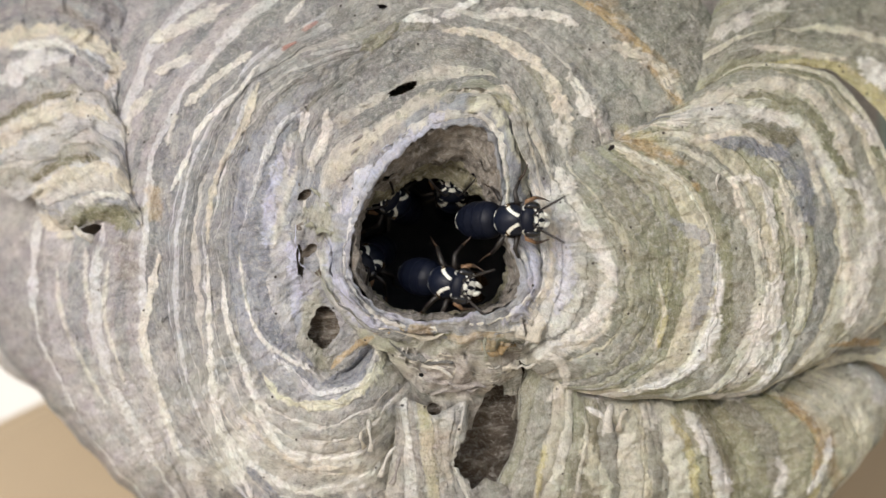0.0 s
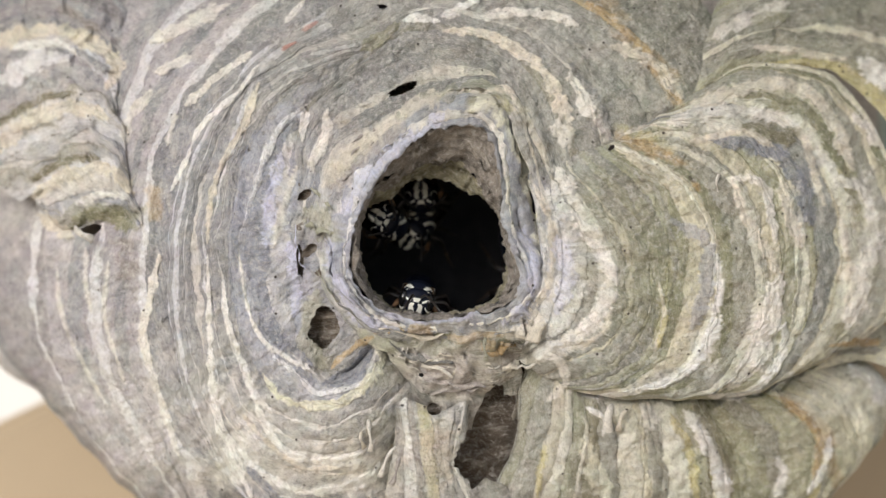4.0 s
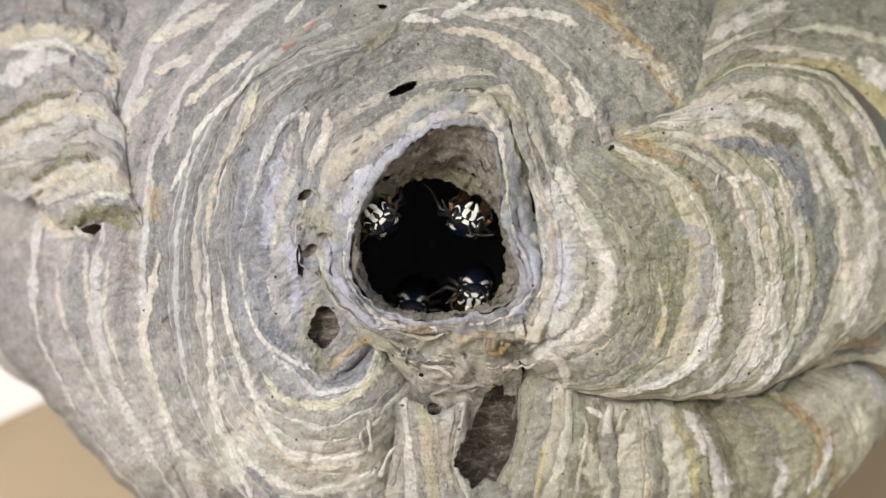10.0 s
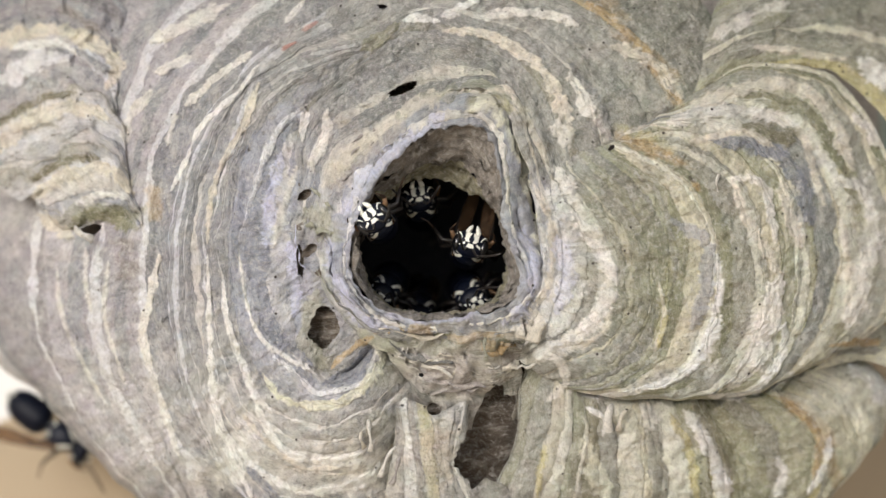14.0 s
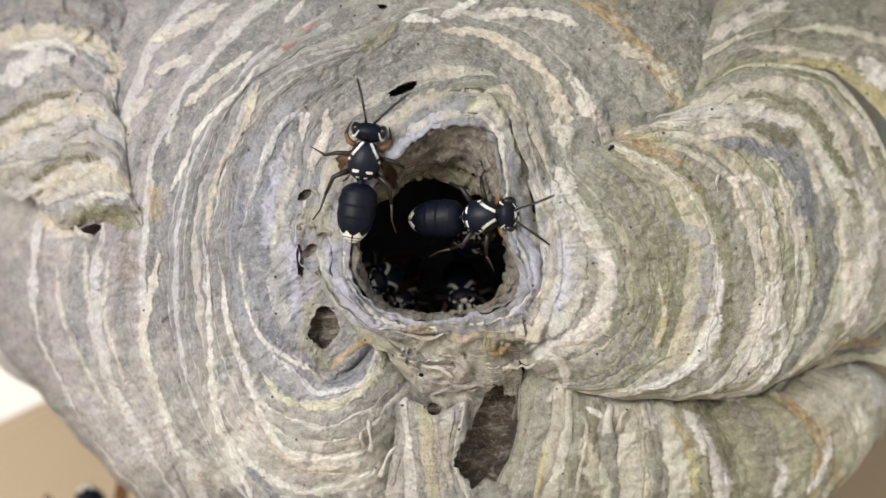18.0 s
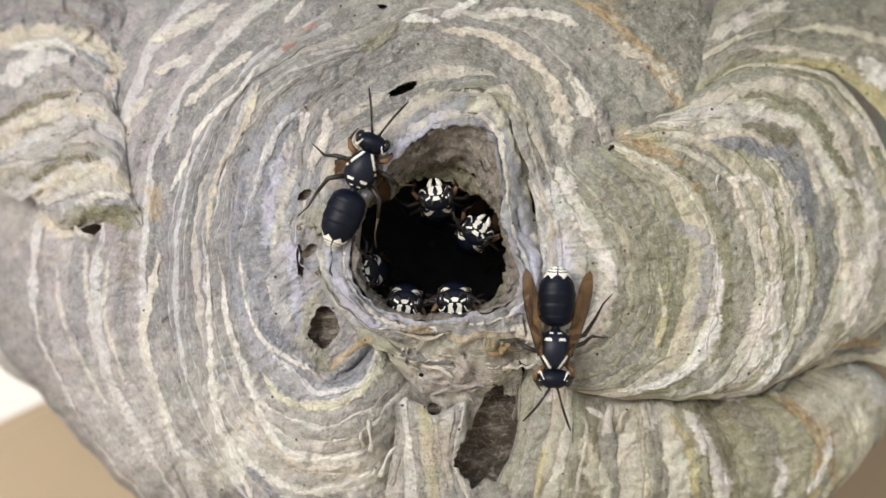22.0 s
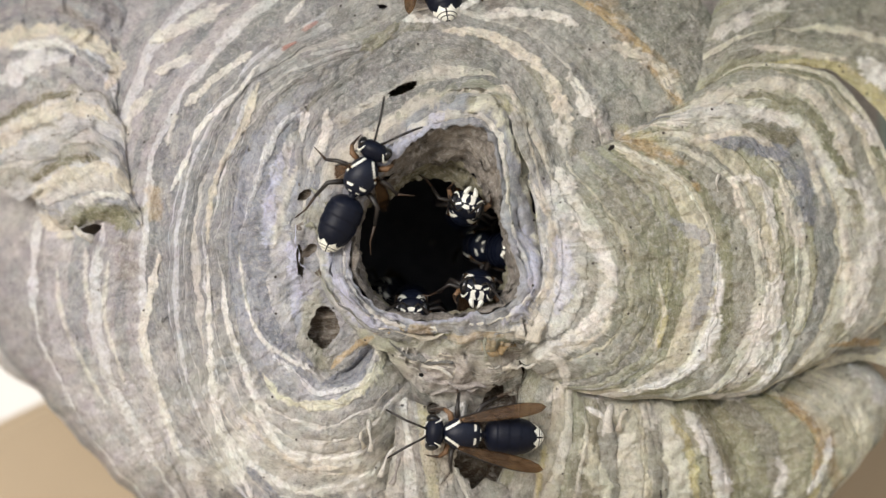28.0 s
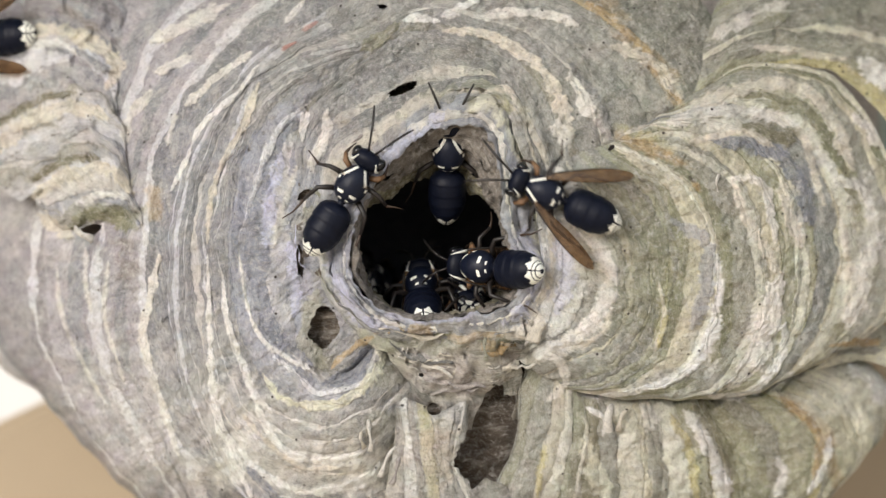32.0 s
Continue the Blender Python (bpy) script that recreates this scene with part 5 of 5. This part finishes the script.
    # keeps to the upper side of the hollow, face outwards
    crawl(3, face(0, 800, 338, 90, 45, 13), face(0.6, 838, 362, 60, 45, 10), face(1, 850, 368, 40, 45, 9), face(1.3, 830, 360, 60, 45, 16), face(2.4, 790, 360, 75, 50, 24), face(3.4, 760, 360, 90, 50, 24), face(5.5, 728, 346, 92, 52, 8),
          face(6, 772, 362, 80, 52, 7.5), face(6.4, 770, 345, 80, 45, 10), face(7, 838, 404, 18, 45, 10), face(7.4, 812, 380, 80, 55, 8), face(8, 802, 370, 95, 58, 7.5), face(9, 795, 380, 60, 58, 7),
          face(10, 825, 392, 65, 58, 7), face(11, 835, 390, 65, 58, 6.5), face(12, 820, 390, 100, 58, 7), face(13, 820, 408, 110, 58, 7.5), face(14, 832, 435, 75, 50, 9), face(17, 835, 425, 75, 50, 9),
          face(19, 830, 400, 65, 46, 16), face(20, 822, 374, 65, 46, 12), face(21, 838, 408, 60, 50, 8), face(22, 842, 412, 55, 50, 8), face(23, 855, 405, 55, 45, 9), face(24, 856, 392, 70, 48, 9),
          face(25, 812, 380, 85, 52, 8), face(28, 825, 366, 70, 50, 5), face(28.4, 828, 335, 70, 42, 5), on(28.7, 815, 340, 68, 56, 4), on(29, 806, 335, 66, 52, 3.5), on(30, 812, 322, 58, 52, 3),
          on(30.6, 815, 310, 62, 46, 2.5), on(31, 815, 294, 76, 20, 5.5), on(31.4, 800, 282, 86, 26, 6), on(32, 794, 270, 88, 28, 5))
    # slips out below, turns back in, comes out above and flies off
    crawl(4, on(0, 788, 500, -12, 55, 3), on(0.1, 800, 508, -20, 50, 3), on(0.3, 765, 520, -80, 40, 1), on(0.5, 870, 598, 4, 0, -3), on(0.6, 878, 572, 38), on(0.7, 897, 562, 84), on(0.8, 894, 540, 100),
          on(0.9, 890, 500, 108, 0, -2), on(1.0, 868, 478, 120, -4, -0.8), on(1.1, 868, 450, 118, -15, 3), on(1.2, 862, 425, 150, -25, 4), on(1.5, 830, 400, 170, -30, 6), on(1.6, 840, 370, 120, -8, 3),
          on(1.7, 858, 312, 102, 0, 0), on(1.8, 840, 305, 112), on(1.9, 832, 255, 150), on(2.0, 826, 262, 164), on(2.1, 828, 228, 130), on(2.2, 828, 185, 86), on(2.3, 850, 140, 62), on(2.4, 976, 92, 30),
          on(2.5, 978, 102, -4), on(2.6, 938, 140, -44), on(2.75, 1250, -300, 20, 0, -40), on(32, 1300, -400, 20, 0, -40))
    # flies in below the rim and stays inside
    crawl(5, on(0, 1000, 1300, 95, 0, -60), on(1.0, 960, 1050, 95, 0, -60), on(1.1, 900, 578, 82, 0, -5), on(1.2, 846, 528, 102, 0, -1.5), on(1.3, 832, 520, 122, -10, 1), on(1.4, 800, 470, 150, -20, 8),
          face(1.5, 690, 455, 190, 20, 9), face(1.7, 715, 470, 240, 35, 9), face(2.0, 765, 472, 280, 45, 10), face(2.4, 740, 500, 270, 45, 13), face(3.0, 742, 385, 250, 30, 25), face(5.5, 720, 500, 230, 40, 18),
          face(7.5, 735, 560, 260, 40, 22), face(14, 740, 560, 260, 40, 24), face(18, 665, 500, 200, 35, 16), face(20, 650, 482, 185, 48, 9), face(22, 650, 480, 185, 50, 7), face(23, 645, 480, 185, 50, 10), face(25, 690, 530, 230, 50, 25), face(32, 660, 500, 200, 50, 26))
    # drops in past the others
    crawl(6, on(0, 1200, 1250, 100, 0, -60), on(1.8, 1100, 1000, 100, 0, -60), on(1.95, 900, 520, 95, 0, -8), on(2.0, 884, 442, 92, 0, -2), on(2.1, 850, 420, 95, -45, 9), on(2.4, 920, 440, 95, -30, 22),
          on(3.2, 985, 460, 95, 0, 27), on(19, 985, 460, 95, 0, 27), on(21, 935, 485, 150, -60, 27), on(25.5, 930, 480, 150, -60, 27), on(27.5, 856, 440, 170, -70, 19), on(30, 856, 432, 170, -70, 19),
          on(31, 870, 430, 170, -60, 24), on(32, 985, 460, 95, 0, 27))
    # waits at the lower side, then leaves over the torn paper
    crawl(7, face(0, 640, 470, 220, 40, 9), face(1, 652, 488, 225, 45, 8), face(2, 655, 500, 230, 45, 9), face(3, 698, 530, 250, 50, 7), face(3.5, 748, 530, 262, 50, 7), face(5.5, 680, 540, 250, 45, 14),
          face(8, 720, 545, 255, 40, 14), face(10, 728, 552, 262, 42, 14), face(11, 725, 550, 258, 42, 13), face(12, 718, 534, 255, 42, 16), face(13, 695, 520, 245, 42, 17), face(14, 676, 522, 240, 42, 16),
          face(17, 710, 530, 250, 42, 22), face(19, 705, 530, 250, 42, 22), face(20, 712, 512, 250, 46, 10), face(21, 695, 530, 250, 48, 8), face(22, 716, 535, 262, 52, 6), face(22.6, 710, 532, 262, 50, 2.5), face(23, 706, 535, 258, 46, -0.5), face(23.1, 698, 545, 260, 36, -1),
          on(23.2, 700, 530, -95, 20, 0), on(23.35, 690, 545, -98, 8, -1), on(23.5, 656, 612, -98), on(23.7, 715, 655, -55), on(23.9, 800, 770, -50, 0, -4), on(24.0, 900, 850, -40, 0, -14),
          on(24.15, 1150, 1200, -40, 0, -30), on(32, 1200, 1400, -40, 0, -30))
    # goes out for a short round and flies off
    crawl(8, on(0, 980, 500, 280, 0, 30), on(3.4, 980, 500, 280, 0, 30), face(4.8, 850, 490, 285, 50, 12), face(5.5, 846, 500, 285, 50, 3.5), face(5.7, 852, 508, 290, 48, 2.5), on(5.85, 872, 478, -60, 25, 0), on(6.0, 888, 484, -52, 50, -0.5),
          on(6.1, 912, 592, -78), on(6.2, 962, 668, -60), on(6.3, 976, 692, -50), on(6.4, 995, 795, -62), on(6.5, 958, 850, -86), on(6.6, 985, 868, -78), on(6.7, 965, 905, -110), on(6.75, 1000, 890, -185),
          on(6.8, 1045, 840, -255), on(6.9, 1070, 720, -240), on(7.0, 1082, 625, -232), on(7.1, 1085, 565, -285), on(7.2, 1118, 562, -280), on(7.35, 1400, 300, -290, 0, -30), on(7.6, 1900, 100, -290, 0, -60),
          on(32, 1900, 100, -290, 0, -60))
    # comes up at the top, walks out over the roof and away to the side
    crawl(9, on(0, 560, 480, 95, 0, 30), on(18.4, 560, 480, 95, 0, 30), face(19.4, 700, 385, 125, 50, 14), face(20, 722, 366, 120, 52, 8), face(21, 742, 350, 112, 55, 6.5), face(21.5, 755, 350, 105, 52, 6), face(22, 772, 352, 98, 46, 6),
          on(22.5, 795, 335, 75, 60, 4), on(23, 798, 335, 58, 60, 4), on(23.5, 815, 305, 85, 42, 2), on(24, 825, 266, 108, 14, -1), on(24.3, 806, 240, 108), on(24.6, 786, 196, 106), on(25, 768, 170, 105),
          on(25.5, 792, 108, 92), on(27.5, 778, -55, 92), on(28, 770, -90, 100), on(28.5, 690, -90, 150), on(29, 590, -55, 180), on(29.6, 440, -25, 182), on(30, 268, 2, 182), on(30.3, 235, 22, 188),
          on(30.6, 190, 50, 196), on(31, 90, 145, 198), on(31.3, 70, 125, 192), on(31.6, 25, 100, 188), on(32, -60, 78, 188))
    # comes out below and crosses the torn paper
    crawl(10, on(0, 700, 640, 180, 0, 28), on(26.5, 700, 640, 180, 0, 28), face(27.5, 690, 570, 270, 50, 16), face(28.0, 728, 548, 270, 50, 7), face(28.4, 733, 540, 272, 50, 4), face(28.7, 756, 580, 275, 40, -1), on(28.85, 785, 595, -70, 15, -3),
          on(29, 816, 632, -44, 4), on(29.2, 826, 634, -22), on(29.4, 842, 692, -42), on(29.6, 848, 645, 0), on(29.8, 836, 642, -8), on(30, 820, 678, -34), on(30.1, 792, 708, -50), on(30.2, 742, 735, -78),
          on(30.3, 682, 735, -98), on(30.5, 604, 715, -150), on(30.7, 592, 718, -168), on(30.85, 595, 750, -150), on(31, 600, 785, -136), on(31.08, 540, 860, -136, 0, -10), on(31.2, 300, 1300, -136, 0, -30),
          on(32, 300, 1500, -136, 0, -30))
    # climbs up from below on the bulging side
    crawl(11, on(0, 1200, 1250, 100), on(28, 1180, 1010, 100), on(29, 1165, 915, 98), on(29.2, 1140, 850, 104), on(29.4, 1152, 812, 108), on(29.6, 1142, 765, 106), on(29.8, 1120, 762, 104), on(30, 1138, 737, 108),
          on(30.3, 1132, 655, 104), on(30.5, 1134, 598, 98), on(30.7, 1126, 545, 108), on(31, 1090, 447, 132), on(31.3, 1088, 405, 124), on(31.5, 1052, 392, 140), on(31.7, 1032, 392, 150), on(32, 964, 340, 156))
    # lands from the air and goes in
    crawl(12, on(0, 2200, 900, 150, 0, -80), on(29.7, 2000, 800, 150, 0, -80), on(29.9, 1150, 600, 145, 0, -18), on(30.0, 1018, 528, 142, -10, -9), on(30.1, 972, 492, 138, 0, -5), on(30.2, 942, 472, 112, 0, -2.5),
          on(30.3, 931, 478, 118, 0, -2), on(30.5, 914, 456, 132, 0, -1.5), on(30.7, 880, 458, 158, -5, 0), on(31, 830, 448, 177, -42, 3), on(31.3, 838, 455, 182, -42, 3), on(32, 846, 472, 176, -44, 3.5))
    # comes in last, from before the nest
    crawl(13, on(0, -900, 500, 0, 0, -160), on(30.6, -700, 700, 0, 0, -160), on(30.8, 475, 460, 35, 0, -120), on(30.9, 640, 320, 60, -50, -80), on(31.0, 745, 300, 95, -80, -45), on(31.1, 812, 390, 105, -30, -14),
          on(31.2, 792, 512, 95, 0, -6), on(31.3, 776, 508, 97, 0, -4), on(31.5, 798, 524, 106, 0, -3), on(31.6, 788, 522, 112, -5, -2), on(31.7, 780, 520, 130, -25, 2), on(31.9, 748, 498, 100, -60, 12),
          on(32, 745, 500, 95, -64, 13))
    # watches from the lower corner of the entrance
    crawl(14, on(0, 830, 650, 10, 0, 28), on(6.4, 830, 650, 10, 0, 28), face(7.2, 810, 560, 320, 50, 14), face(8, 828, 546, 270, 40, 14), face(9, 845, 508, 318, 50, 8.5), face(10, 840, 522, 262, 45, 12), face(11, 840, 508, 352, 52, 8),
          face(12, 815, 530, 285, 44, 17), face(13, 826, 522, 300, 44, 17), face(14, 838, 530, 305, 44, 16), face(17, 820, 530, 280, 40, 23), face(19, 820, 530, 275, 40, 22), face(20, 788, 545, 268, 52, 6),
          face(20.6, 808, 522, 268, 55, 5), face(21, 830, 516, 270, 58, 4.5), face(22, 805, 532, 270, 58, 4.5), face(23, 836, 520, 270, 58, 4.5), face(24, 850, 515, 272, 58, 4.5), face(25, 850, 525, 274, 58, 4.5),
          face(28, 846, 510, 262, 56, 5), face(28.4, 848, 492, 262, 50, 5), face(29, 852, 498, 262, 55, 5), face(30, 852, 488, 262, 55, 5), face(30.6, 845, 510, 265, 50, 7), face(31, 835, 525, 262, 45, 9),
          face(32, 830, 535, 262, 45, 12))
    # wanders along the nest's far flank
    crawl(15, on(0, -500, 600, -30, 20, 62), on(11.4, -160, 660, -28, 20, 62), on(12, -30, 702, -14, 20, 62), on(13, 48, 718, -12, 20, 62), on(14, 112, 772, -35, 20, 62), on(14.5, 150, 806, -35, 20, 62),
          on(16.5, 178, 838, -60, 20, 62), on(17, 186, 868, -70, 20, 62), on(18, 180, 980, -75, 20, 62), on(32, 180, 1300, -75, 20, 62))


motions()
